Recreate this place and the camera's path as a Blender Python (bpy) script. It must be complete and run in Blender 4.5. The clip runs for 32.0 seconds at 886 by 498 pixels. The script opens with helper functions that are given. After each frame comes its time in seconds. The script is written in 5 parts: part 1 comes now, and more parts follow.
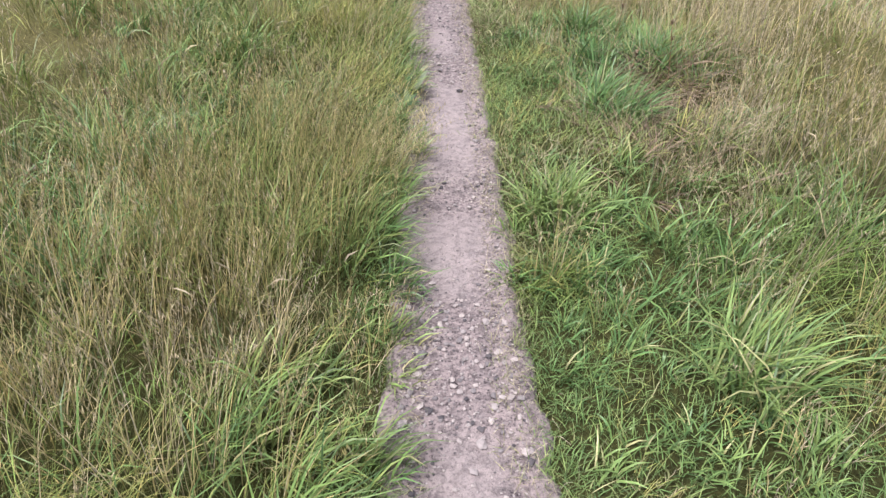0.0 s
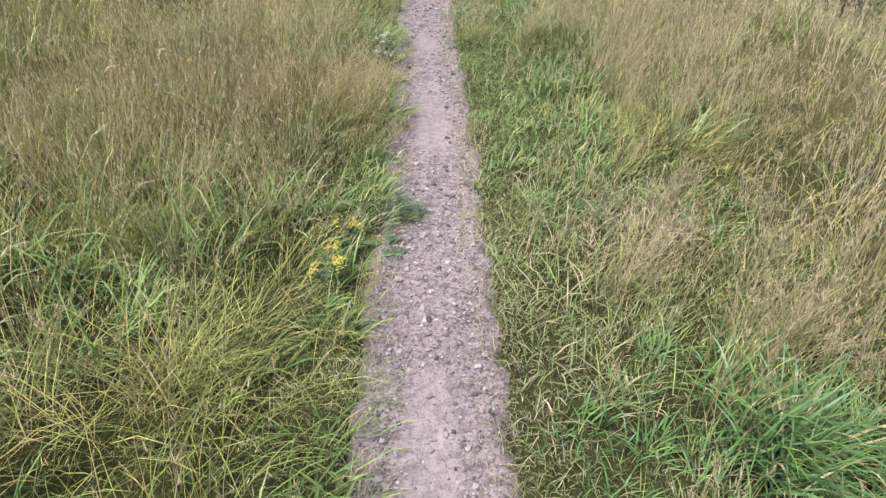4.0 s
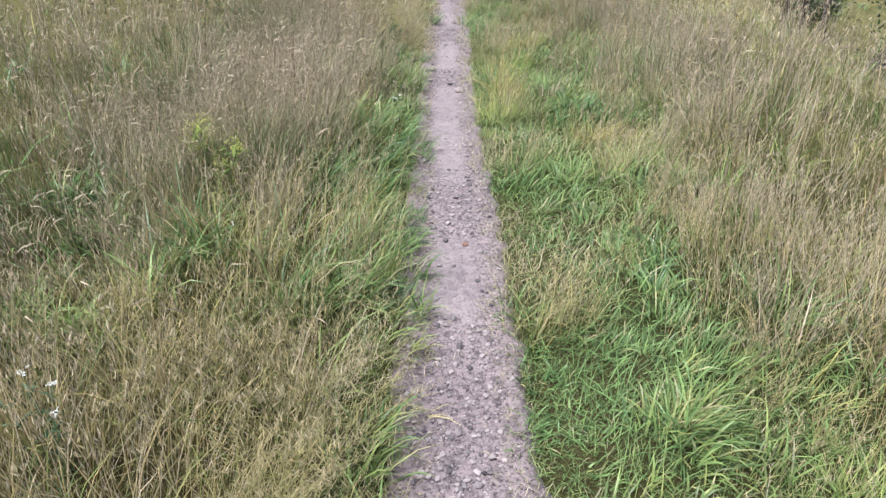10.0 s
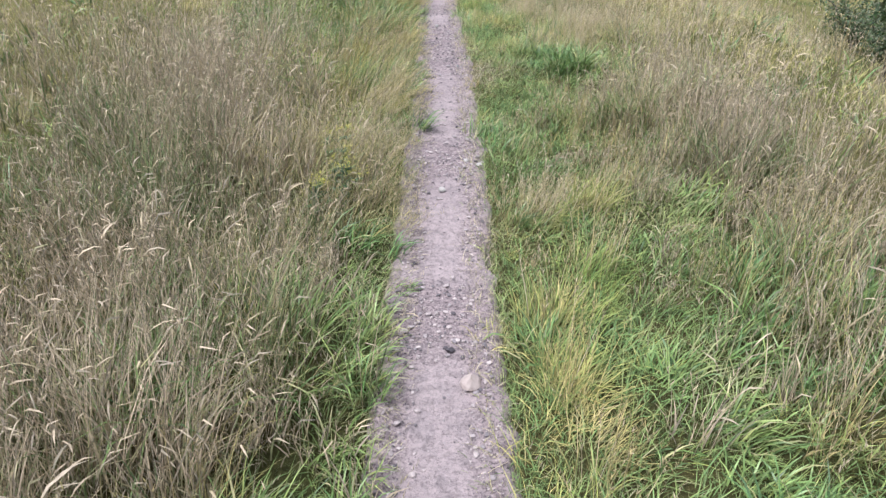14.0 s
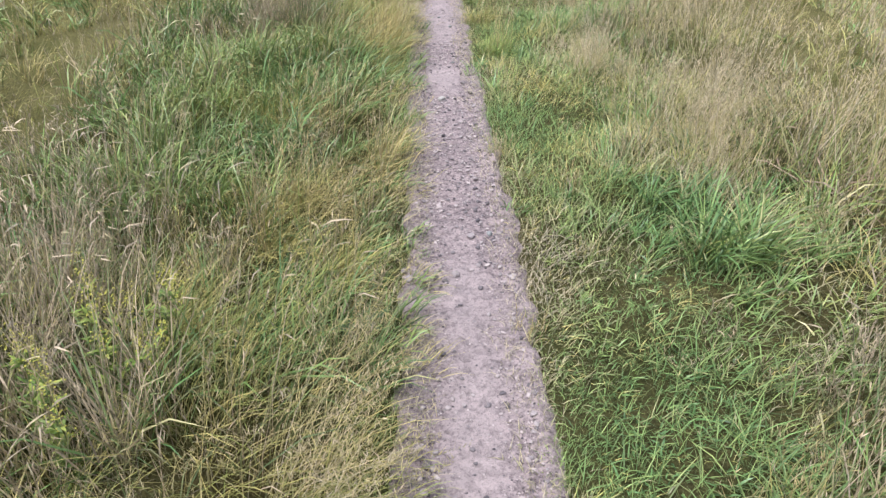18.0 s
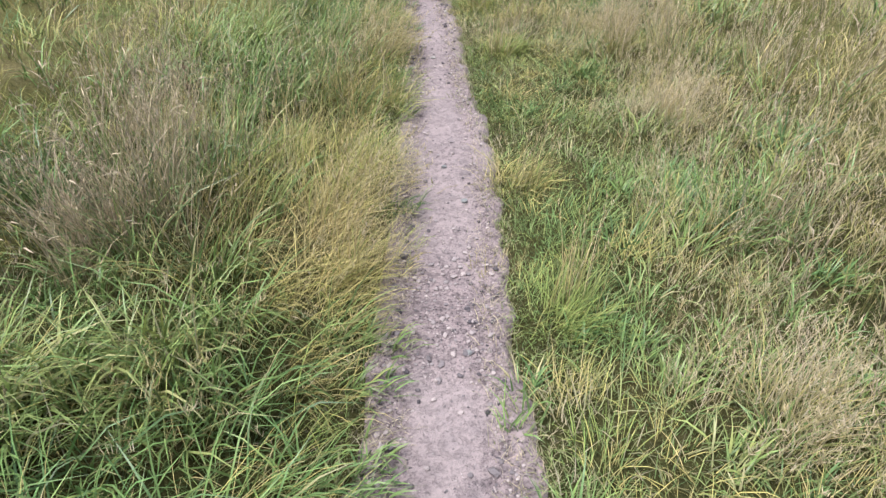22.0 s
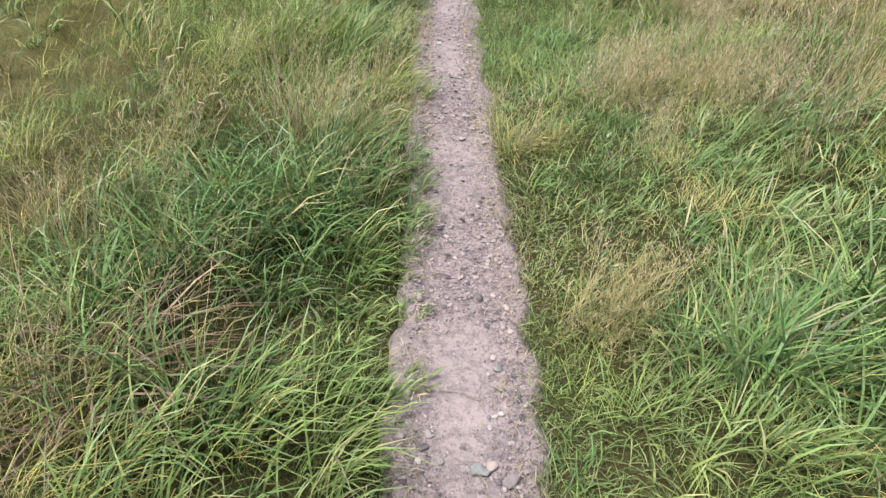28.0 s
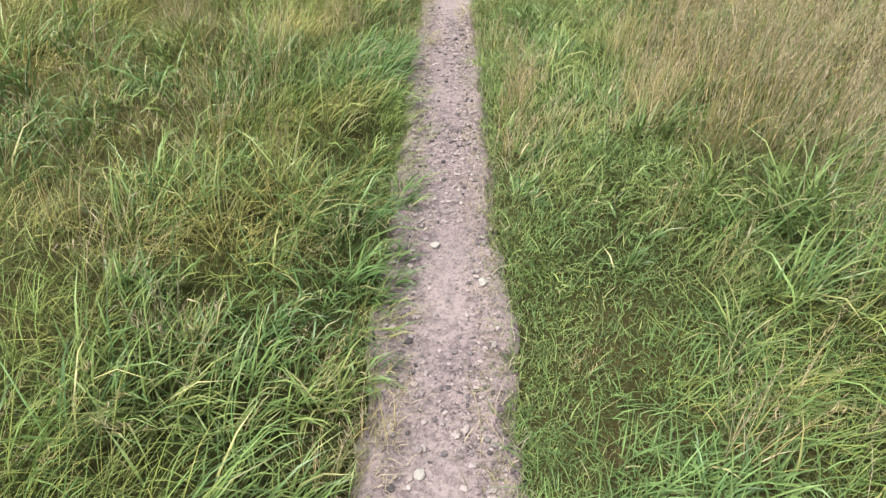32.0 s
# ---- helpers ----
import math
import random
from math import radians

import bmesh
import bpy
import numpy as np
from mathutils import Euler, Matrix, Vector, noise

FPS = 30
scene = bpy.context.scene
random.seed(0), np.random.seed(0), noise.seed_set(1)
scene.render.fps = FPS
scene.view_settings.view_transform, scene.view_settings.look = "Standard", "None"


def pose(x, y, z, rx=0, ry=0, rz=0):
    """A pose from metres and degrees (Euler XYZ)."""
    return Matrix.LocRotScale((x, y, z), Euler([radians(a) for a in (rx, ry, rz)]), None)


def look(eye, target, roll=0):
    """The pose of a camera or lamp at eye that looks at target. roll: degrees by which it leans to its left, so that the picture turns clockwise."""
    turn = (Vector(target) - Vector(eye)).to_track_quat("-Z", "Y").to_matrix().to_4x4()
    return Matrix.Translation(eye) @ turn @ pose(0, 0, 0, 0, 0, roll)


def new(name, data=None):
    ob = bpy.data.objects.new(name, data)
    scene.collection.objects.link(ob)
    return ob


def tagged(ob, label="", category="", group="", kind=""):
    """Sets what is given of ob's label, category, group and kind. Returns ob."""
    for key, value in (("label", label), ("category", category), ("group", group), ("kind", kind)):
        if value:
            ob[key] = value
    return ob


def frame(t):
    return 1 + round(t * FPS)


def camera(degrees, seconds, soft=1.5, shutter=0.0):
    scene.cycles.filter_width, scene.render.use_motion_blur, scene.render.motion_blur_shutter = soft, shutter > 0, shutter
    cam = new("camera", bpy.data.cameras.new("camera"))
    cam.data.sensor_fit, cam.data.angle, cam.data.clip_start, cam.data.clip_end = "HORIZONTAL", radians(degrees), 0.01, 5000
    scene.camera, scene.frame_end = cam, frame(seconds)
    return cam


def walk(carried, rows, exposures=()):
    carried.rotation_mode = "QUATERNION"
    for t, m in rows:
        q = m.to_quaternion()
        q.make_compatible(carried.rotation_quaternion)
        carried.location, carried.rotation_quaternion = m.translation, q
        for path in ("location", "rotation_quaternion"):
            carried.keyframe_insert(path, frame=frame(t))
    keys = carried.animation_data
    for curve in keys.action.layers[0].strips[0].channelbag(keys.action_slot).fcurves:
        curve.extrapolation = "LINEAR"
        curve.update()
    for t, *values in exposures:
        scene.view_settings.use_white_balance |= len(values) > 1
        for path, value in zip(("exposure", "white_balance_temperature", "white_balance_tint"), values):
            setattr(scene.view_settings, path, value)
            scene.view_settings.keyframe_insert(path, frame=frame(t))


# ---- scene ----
cam = camera(68.0, 32.0, soft=1.4)
PATH = [
    (0.0, pose(0.000, 0.000, 1.650, 54.02, 0.17, -0.85)),
    (0.5, pose(0.018, 0.445, 1.650, 54.18, -0.10, -0.80)),
    (1.0, pose(0.031, 0.897, 1.650, 54.42, -0.59, -0.42)),
    (1.5, pose(0.026, 1.356, 1.650, 54.70, 0.04, -0.11)),
    (2.0, pose(0.043, 1.794, 1.650, 54.78, -0.51, 0.01)),
    (2.5, pose(0.066, 2.218, 1.650, 54.72, -1.10, 0.26)),
    (3.0, pose(0.069, 2.704, 1.650, 54.64, -0.38, 0.09)),
    (3.5, pose(0.076, 3.172, 1.650, 54.49, -1.08, -0.65)),
    (4.0, pose(0.051, 3.619, 1.650, 54.94, -0.67, -1.00)),
    (4.5, pose(0.014, 4.069, 1.650, 56.23, 0.14, -1.09)),
    (6.5, pose(-0.028, 5.850, 1.650, 58.60, 0.10, -0.58)),
    (7.0, pose(-0.032, 6.288, 1.650, 58.71, 0.21, -0.29)),
    (7.5, pose(-0.031, 6.734, 1.650, 59.04, 0.40, -0.13)),
    (8.0, pose(-0.023, 7.175, 1.650, 59.40, -0.66, 0.03)),
    (8.5, pose(-0.041, 7.586, 1.650, 59.52, -0.24, 0.18)),
    (9.0, pose(-0.054, 8.015, 1.650, 59.89, 0.59, -0.43)),
    (9.5, pose(-0.043, 8.492, 1.650, 59.87, -0.13, -0.62)),
    (10.0, pose(-0.047, 8.951, 1.650, 59.67, 0.40, -0.55)),
    (10.5, pose(-0.052, 9.417, 1.650, 59.57, 0.82, -0.51)),
    (11.0, pose(-0.048, 9.918, 1.650, 59.55, 0.13, -0.37)),
    (11.5, pose(-0.061, 10.388, 1.650, 59.46, 0.87, -0.38)),
    (12.0, pose(-0.057, 10.815, 1.650, 59.59, 1.05, -0.48)),
    (12.5, pose(-0.027, 11.267, 1.650, 59.93, 0.04, -0.59)),
    (13.0, pose(-0.010, 11.701, 1.650, 59.93, 0.02, -0.60)),
    (13.5, pose(-0.003, 12.116, 1.650, 59.59, 0.01, -0.67)),
    (14.0, pose(-0.007, 12.565, 1.650, 59.58, -0.57, -0.60)),
    (14.5, pose(-0.034, 13.023, 1.650, 58.18, 0.50, -0.64)),
    (16.5, pose(-0.088, 14.832, 1.650, 56.23, 0.20, -0.37)),
    (17.0, pose(-0.090, 15.281, 1.650, 56.45, 0.27, -0.60)),
    (17.5, pose(-0.080, 15.723, 1.650, 56.63, 0.86, -0.66)),
    (18.0, pose(-0.038, 16.143, 1.650, 56.51, 0.76, -1.15)),
    (18.5, pose(0.016, 16.583, 1.650, 56.83, -0.02, -0.82)),
    (19.0, pose(0.053, 17.014, 1.650, 56.39, 0.29, -0.65)),
    (19.5, pose(0.087, 17.429, 1.650, 55.38, -0.34, -0.62)),
    (20.0, pose(0.103, 17.859, 1.650, 55.39, -0.72, -0.56)),
    (20.5, pose(0.095, 18.311, 1.650, 55.36, 0.27, -0.59)),
    (21.0, pose(0.093, 18.760, 1.650, 55.14, -0.24, -0.52)),
    (21.5, pose(0.076, 19.170, 1.650, 55.14, -0.25, -0.12)),
    (22.0, pose(0.039, 19.610, 1.650, 54.83, 0.35, 0.03)),
    (22.5, pose(0.010, 20.069, 1.650, 54.55, -0.29, 0.06)),
    (23.0, pose(-0.027, 20.520, 1.650, 54.29, -0.32, 0.28)),
    (23.5, pose(-0.065, 20.966, 1.650, 54.07, 0.21, -0.07)),
    (24.0, pose(-0.076, 21.417, 1.650, 53.89, -0.74, 0.16)),
    (24.5, pose(-0.083, 21.844, 1.650, 53.72, -1.05, 1.60)),
    (25.0, pose(-0.077, 22.271, 1.650, 54.24, -0.62, 1.93)),
    (25.5, pose(-0.047, 22.704, 1.650, 54.56, -1.37, 1.53)),
    (27.5, pose(-0.106, 24.480, 1.650, 52.62, -0.06, 2.98)),
    (28.0, pose(-0.123, 24.929, 1.650, 52.53, 0.41, 3.28)),
    (28.5, pose(-0.136, 25.390, 1.650, 52.62, -0.54, 3.55)),
    (29.0, pose(-0.165, 25.823, 1.650, 52.43, -0.50, 3.94)),
    (29.5, pose(-0.188, 26.232, 1.650, 52.15, 0.06, 4.07)),
    (30.0, pose(-0.195, 26.657, 1.650, 52.16, -0.51, 4.01)),
    (30.5, pose(-0.215, 27.078, 1.650, 51.51, 0.07, 4.30)),
    (31.0, pose(-0.233, 27.494, 1.650, 51.07, 0.13, 4.27)),
    (31.5, pose(-0.250, 27.922, 1.650, 51.65, -0.18, 3.59)),
    (32.0, pose(-0.274, 28.359, 1.650, 52.00, 0.06, 4.11)),
]
# the white balance cools slightly in the middle of the walk
walk(cam, PATH, [(0, 0.86, 6350, 10), (7, 0.88, 6130, 10), (13, 0.87, 5960, 10), (19, 0.84, 6140, 10), (25, 0.83, 6350, 10), (28, 0.86, 6550, 9), (30, 0.9, 6800, 10), (31, 0.9, 6850, 7), (32, 0.92, 6850, 6)])

# ---------------------------------------------------------------- light
world = bpy.data.worlds.new("overcast_sky")
scene.world = world
world.use_nodes = True
wn = world.node_tree
sky = wn.nodes.new("ShaderNodeTexSky")
sky.sky_type = "NISHITA"
sky.sun_disc = False
sky.sun_elevation, sky.sun_rotation = radians(66), radians(235)
sky.air_density, sky.dust_density, sky.ozone_density = 1.0, 3.0, 1.0
soften = wn.nodes.new("ShaderNodeHueSaturation")
soften.inputs["Saturation"].default_value = 0.35
wn.links.new(sky.outputs[0], soften.inputs["Color"])
wn.links.new(soften.outputs[0], wn.nodes["Background"].inputs[0])
wn.nodes["Background"].inputs[1].default_value = 0.105
sun = new("sun", bpy.data.lights.new("sun", "SUN"))
sun.data.energy, sun.data.angle, sun.data.color = 2.7, radians(30), (1.0, 0.97, 0.92)
sun.matrix_world = look((-11.0, -7.6, 30), (0, 0, 0))

# ---------------------------------------------------------------- helpers
rng = np.random.default_rng(7)


def smooth(a, b, v):
    u = np.clip((np.asarray(v, float) - a) / (b - a), 0, 1)
    return u * u * (3 - 2 * u)


def lattice(i, j, seed):
    h = np.sin(i * 127.1 + j * 311.7 + seed * 74.7) * 43758.5453
    return h - np.floor(h)


def vnoise(x, y, size, seed=0):
    """Value noise between 0 and 1 with features of about that size in metres."""
    u, v = np.asarray(x, float) / size + 1000, np.asarray(y, float) / size + 1000
    i, j = np.floor(u), np.floor(v)
    a, b = u - i, v - j
    a, b = a * a * (3 - 2 * a), b * b * (3 - 2 * b)
    return ((1 - a) * (1 - b) * lattice(i, j, seed) + a * (1 - b) * lattice(i + 1, j, seed)
            + (1 - a) * b * lattice(i, j + 1, seed) + a * b * lattice(i + 1, j + 1, seed))


# plan of the trail: distance along it, its middle line, half its width
TRAIL = ((0.5, 0.078, 0.188), (3.5, 0.078, 0.188), (5.2, 0.052, 0.208), (6.7, 0.070, 0.196), (7.9, 0.058, 0.190), (9.0, 0.022, 0.190), (11.2, 0.018, 0.198),
         (12.0, 0.032, 0.200), (13.3, 0.012, 0.180), (14.3, 0.016, 0.178), (15.5, 0.040, 0.186), (17.0, 0.070, 0.208), (19.0, 0.080, 0.212), (20.6, 0.048, 0.210),
         (21.4, 0.027, 0.192), (22.5, 0.044, 0.208), (23.0, 0.036, 0.208), (23.6, 0.010, 0.192), (24.4, -0.038, 0.172), (25.5, -0.088, 0.168), (26.1, -0.146, 0.190),
         (26.9, -0.168, 0.184), (27.7, -0.240, 0.181), (29.4, -0.357, 0.179), (30.3, -0.417, 0.180), (31.7, -0.504, 0.166), (36.0, -0.760, 0.165))


def along_plan(y, column):
    """A column of the plan at y, with its corners rounded off."""
    at = [row[0] for row in TRAIL]
    values = [row[column] for row in TRAIL]
    y = np.asarray(y, float)
    return (np.interp(y - 0.3, at, values) + np.interp(y, at, values) + np.interp(y + 0.3, at, values)) / 3


def middle(y):
    """The trail's middle line."""
    return along_plan(y, 1)


def half_width(y):
    flat = 0 * np.asarray(y, float)
    return along_plan(y, 2) - 0.012 + 0.022 * (vnoise(y, flat, 0.45, 3) - 0.5) + 0.016 * (vnoise(y, flat, 0.2, 4) - 0.5) + 0.02 * (vnoise(y, flat, 0.09, 8) - 0.5)


# dips between the clumps, bare of low grass: x, y, half-lengths, depth
HOLLOWS = ((1.2, 4.5, 0.28, 0.2, 0.22), (1.55, 3.55, 0.18, 0.15, 0.15), (1.45, 26.95, 0.3, 0.2, 0.2), (1.25, 27.45, 0.2, 0.14, 0.12), (-0.95, 26.5, 0.25, 0.16, 0.15), (-1.1, 21.35, 0.3, 0.14, 0.15), (1.35, 9.9, 0.2, 0.12, 0.1), (-1.3, 13.0, 0.2, 0.14, 0.1))


def open_dip(x, y):
    """Where a dip is too shaded for grass."""
    return sum(np.exp(-((x - hx) / rx) ** 2 - ((y - hy) / ry) ** 2) for hx, hy, rx, ry, d in HOLLOWS) > 0.6


def land(x, y):
    """Height of the ground: level along the trail, falling away in a bank on the east side."""
    x, y = np.asarray(x, float), np.asarray(y, float)
    d = np.maximum(x - 3.1 - 0.35 * smooth(14, 20, y), 0)
    off = smooth(0.1, 0.9, np.abs(x - middle(y)) - 0.2)
    bumps = 0.09 * (vnoise(x, y, 1.1, 5) - 0.45) + (0.06 + 0.10 * smooth(-0.3, -0.8, x)) * (vnoise(x, y, 0.4, 6) - 0.5) + 0.07 * smooth(0.4, 0.9, x) * (vnoise(x, y, 0.3, 9) - 0.5)
    hollow = sum(d * np.exp(-((x - hx) / rx) ** 2 - ((y - hy) / ry) ** 2) for hx, hy, rx, ry, d in HOLLOWS)
    return off * (0.03 + bumps - hollow) - 3.6 * (1 - np.exp(-0.14 * d)) * smooth(0, 0.8, d)


def mesh_from(name, verts, faces, material, attrs=None, flat=False):
    """A mesh from numpy arrays; faces: arrays of quads and triangles."""
    me = bpy.data.meshes.new(name)
    faces = [f for f in faces if len(f)]
    loops = np.concatenate([f.ravel() for f in faces]).astype(np.int32)
    sizes = np.concatenate([np.full(len(f), f.shape[1], np.int32) for f in faces])
    me.vertices.add(len(verts))
    me.vertices.foreach_set("co", np.ascontiguousarray(verts, np.float32).ravel())
    me.loops.add(len(loops))
    me.loops.foreach_set("vertex_index", loops)
    me.polygons.add(len(sizes))
    me.polygons.foreach_set("loop_start", np.concatenate([[0], np.cumsum(sizes)[:-1]]).astype(np.int32))
    me.polygons.foreach_set("use_smooth", np.full(len(sizes), not flat))
    for key, values in (attrs or {}).items():
        me.attributes.new(key, "FLOAT", "POINT").data.foreach_set("value", np.ascontiguousarray(values, np.float32))
    me.materials.append(material)
    me.update(calc_edges=True)
    return me


def part(name, data, material, parent, label=""):
    """Links a bmesh, or a mesh, as one object under a thing or a part."""
    if isinstance(data, bmesh.types.BMesh):
        me = bpy.data.meshes.new(name)
        data.to_mesh(me)
        data.free()
        if material:
            me.materials.append(material)
        data = me
    ob = new(name, data)
    ob.parent = parent
    return tagged(ob, label)


# ---------------------------------------------------------------- materials
def nodes_of(name, rough=0.8, spec=0.2):
    m = bpy.data.materials.new(name)
    m.use_nodes = True
    p = m.node_tree.nodes["Principled BSDF"]
    p.inputs["Roughness"].default_value = rough
    p.inputs["Specular IOR Level"].default_value = spec
    return m, m.node_tree, p


def add(nt, kind, **values):
    n = nt.nodes.new("ShaderNode" + kind)
    for key, value in values.items():
        n.inputs[key.replace("_", " ")].default_value = value
    return n


def ramp(nt, source, stops):
    r = nt.nodes.new("ShaderNodeValToRGB")
    el = r.color_ramp.elements
    while len(el) < len(stops):
        el.new(0.5)
    for e, (at, colour) in zip(el, stops):
        e.position, e.color = at, (*colour, 1)
    nt.links.new(source, r.inputs[0])
    return r.outputs[0]


def mixed(nt, factor, a, b, mode="MIX"):
    m = nt.nodes.new("ShaderNodeMix")
    m.data_type, m.blend_type = "RGBA", mode
    for socket, value in ((m.inputs["Factor"], factor), (m.inputs["A"], a), (m.inputs["B"], b)):
        if isinstance(value, (int, float)):
            socket.default_value = value
        elif isinstance(value, tuple):
            socket.default_value = (*value, 1)
        else:
            nt.links.new(value, socket)
    return m.outputs["Result"]


def noise_tex(nt, scale, detail=4.0, rough=0.6):
    n = add(nt, "TexNoise", Scale=scale, Detail=detail, Roughness=rough)
    c = nt.nodes.new("ShaderNodeTexCoord")
    nt.links.new(c.outputs["Object"], n.inputs["Vector"])
    return n.outputs["Fac"]


def leaf_material(name, fresh, dry, root, rough=0.55, through_light=0.3, tones=(0.5, 1.42)):
    """Grass: fresh to dry by the blade's own dryness, browner at its foot and darkened there as the shade between
    tufts, with a shade of its own for each blade.
    """
    m, nt, p = nodes_of(name, rough, 0.4)
    a = nt.nodes.new("ShaderNodeAttribute")
    a.attribute_name = "dry"
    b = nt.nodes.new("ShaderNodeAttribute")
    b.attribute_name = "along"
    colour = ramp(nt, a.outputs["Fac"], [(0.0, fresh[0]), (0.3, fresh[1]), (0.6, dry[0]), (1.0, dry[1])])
    # foot colour: brown of the stem base plus painted shade low in the sward
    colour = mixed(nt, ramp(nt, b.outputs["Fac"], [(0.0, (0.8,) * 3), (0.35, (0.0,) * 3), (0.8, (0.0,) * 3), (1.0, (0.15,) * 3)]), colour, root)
    g = nt.nodes.new("ShaderNodeNewGeometry")
    shade = ramp(nt, g.outputs["Random Per Island"], [(0.0, (tones[0], tones[0] * 1.08, tones[0] * 1.15)), (0.45, (0.95, 0.97, 0.98)), (0.8, (1.15, 1.15, 1.13)), (1.0, (tones[1],) * 3)])
    colour = mixed(nt, 1.0, colour, shade, "MULTIPLY")
    grain = ramp(nt, noise_tex(nt, 60.0, 3.0), [(0.3, (0.82,) * 3), (0.7, (1.15,) * 3)])
    colour = mixed(nt, 1.0, colour, grain, "MULTIPLY")
    nt.links.new(colour, p.inputs["Base Color"])
    t = nt.nodes.new("ShaderNodeBsdfTranslucent")
    nt.links.new(colour, t.inputs["Color"])
    mix = nt.nodes.new("ShaderNodeMixShader")
    mix.inputs[0].default_value = through_light
    nt.links.new(p.outputs[0], mix.inputs[1])
    nt.links.new(t.outputs[0], mix.inputs[2])
    nt.links.new(mix.outputs[0], nt.nodes["Material Output"].inputs["Surface"])
    return m


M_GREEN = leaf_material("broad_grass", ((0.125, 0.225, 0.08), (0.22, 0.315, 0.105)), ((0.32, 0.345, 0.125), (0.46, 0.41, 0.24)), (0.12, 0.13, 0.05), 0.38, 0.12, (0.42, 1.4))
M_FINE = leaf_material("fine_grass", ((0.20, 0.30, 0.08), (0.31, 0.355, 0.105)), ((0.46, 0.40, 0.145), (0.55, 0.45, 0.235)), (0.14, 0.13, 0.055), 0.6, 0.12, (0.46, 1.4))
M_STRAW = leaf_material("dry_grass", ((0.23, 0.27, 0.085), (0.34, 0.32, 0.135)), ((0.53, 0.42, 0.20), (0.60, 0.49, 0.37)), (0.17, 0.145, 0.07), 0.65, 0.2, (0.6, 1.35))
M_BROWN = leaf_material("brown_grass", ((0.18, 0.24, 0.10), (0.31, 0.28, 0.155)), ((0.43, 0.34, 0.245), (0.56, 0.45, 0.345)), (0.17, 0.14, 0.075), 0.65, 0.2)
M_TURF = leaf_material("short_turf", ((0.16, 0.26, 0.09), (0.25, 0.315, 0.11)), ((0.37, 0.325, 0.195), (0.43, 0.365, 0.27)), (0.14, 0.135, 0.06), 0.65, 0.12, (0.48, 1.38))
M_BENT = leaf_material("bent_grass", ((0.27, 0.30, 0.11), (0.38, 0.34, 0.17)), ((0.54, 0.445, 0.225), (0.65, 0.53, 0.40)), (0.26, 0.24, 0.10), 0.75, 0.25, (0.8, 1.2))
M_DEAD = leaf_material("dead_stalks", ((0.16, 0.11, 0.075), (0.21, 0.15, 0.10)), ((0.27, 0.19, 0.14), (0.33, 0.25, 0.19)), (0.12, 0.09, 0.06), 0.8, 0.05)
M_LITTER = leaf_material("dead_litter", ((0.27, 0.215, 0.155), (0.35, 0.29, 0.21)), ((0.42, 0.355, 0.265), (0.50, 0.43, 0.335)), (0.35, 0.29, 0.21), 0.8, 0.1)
M_HERB = leaf_material("herb_leaf", ((0.05, 0.11, 0.05), (0.09, 0.16, 0.08)), ((0.17, 0.21, 0.13), (0.30, 0.30, 0.18)), (0.08, 0.12, 0.06), 0.5)
M_LIMELEAF = leaf_material("lime_leaf", ((0.15, 0.24, 0.06), (0.25, 0.34, 0.08)), ((0.36, 0.40, 0.11), (0.42, 0.40, 0.16)), (0.14, 0.18, 0.06), 0.5)
M_SHRUB = leaf_material("shrub_leaf", ((0.04, 0.08, 0.03), (0.07, 0.12, 0.04)), ((0.14, 0.17, 0.10), (0.22, 0.22, 0.15)), (0.07, 0.1, 0.05), 0.5)


def plain(name, c1, c2, scale, rough=0.8, bump=0.0, random_shade=False):
    m, nt, p = nodes_of(name, rough)
    colour = ramp(nt, noise_tex(nt, scale, 5.0), [(0.3, c1), (0.7, c2)])
    if random_shade:
        o = nt.nodes.new("ShaderNodeObjectInfo")
        g = nt.nodes.new("ShaderNodeNewGeometry")
        s = nt.nodes.new("ShaderNodeMath")
        s.operation = "FRACT"
        s2 = nt.nodes.new("ShaderNodeMath")
        nt.links.new(o.outputs["Random"], s2.inputs[0])
        nt.links.new(g.outputs["Random Per Island"], s2.inputs[1])
        nt.links.new(s2.outputs[0], s.inputs[0])
        tone = ramp(nt, s.outputs[0], [(0.0, (0.22, 0.22, 0.25)), (0.28, (0.58, 0.57, 0.60)), (0.5, (0.95, 0.93, 0.94)), (0.85, (1.16, 1.11, 1.09)), (1.0, (1.3, 1.25, 1.22))])
        colour = mixed(nt, 1.0, colour, tone, "MULTIPLY")
    nt.links.new(colour, p.inputs["Base Color"])
    if bump:
        b = add(nt, "Bump", Strength=bump, Distance=0.004)
        nt.links.new(noise_tex(nt, scale * 4, 6.0), b.inputs["Height"])
        nt.links.new(b.outputs[0], p.inputs["Normal"])
    return m


M_STONE = plain("grey_stone", (0.29, 0.258, 0.266), (0.405, 0.363, 0.37), 40, 0.85, 0.6, True)
M_PINK = plain("pink_stone", (0.34, 0.28, 0.268), (0.43, 0.36, 0.34), 30, 0.85, 0.5)
M_PALE = plain("pale_stone", (0.34, 0.32, 0.31), (0.44, 0.415, 0.40), 30, 0.8, 0.5)
M_BLUE = plain("slate_stone", (0.19, 0.195, 0.205), (0.28, 0.285, 0.29), 30, 0.8, 0.5)
M_BRICK = plain("red_brick", (0.23, 0.125, 0.10), (0.33, 0.195, 0.155), 60, 0.9, 0.6)
M_YELLOW = plain("yellow_petal", (0.46, 0.38, 0.05), (0.60, 0.50, 0.08), 40, 0.6)
M_LIME = plain("lime_bud", (0.28, 0.33, 0.06), (0.42, 0.42, 0.09), 40, 0.6)
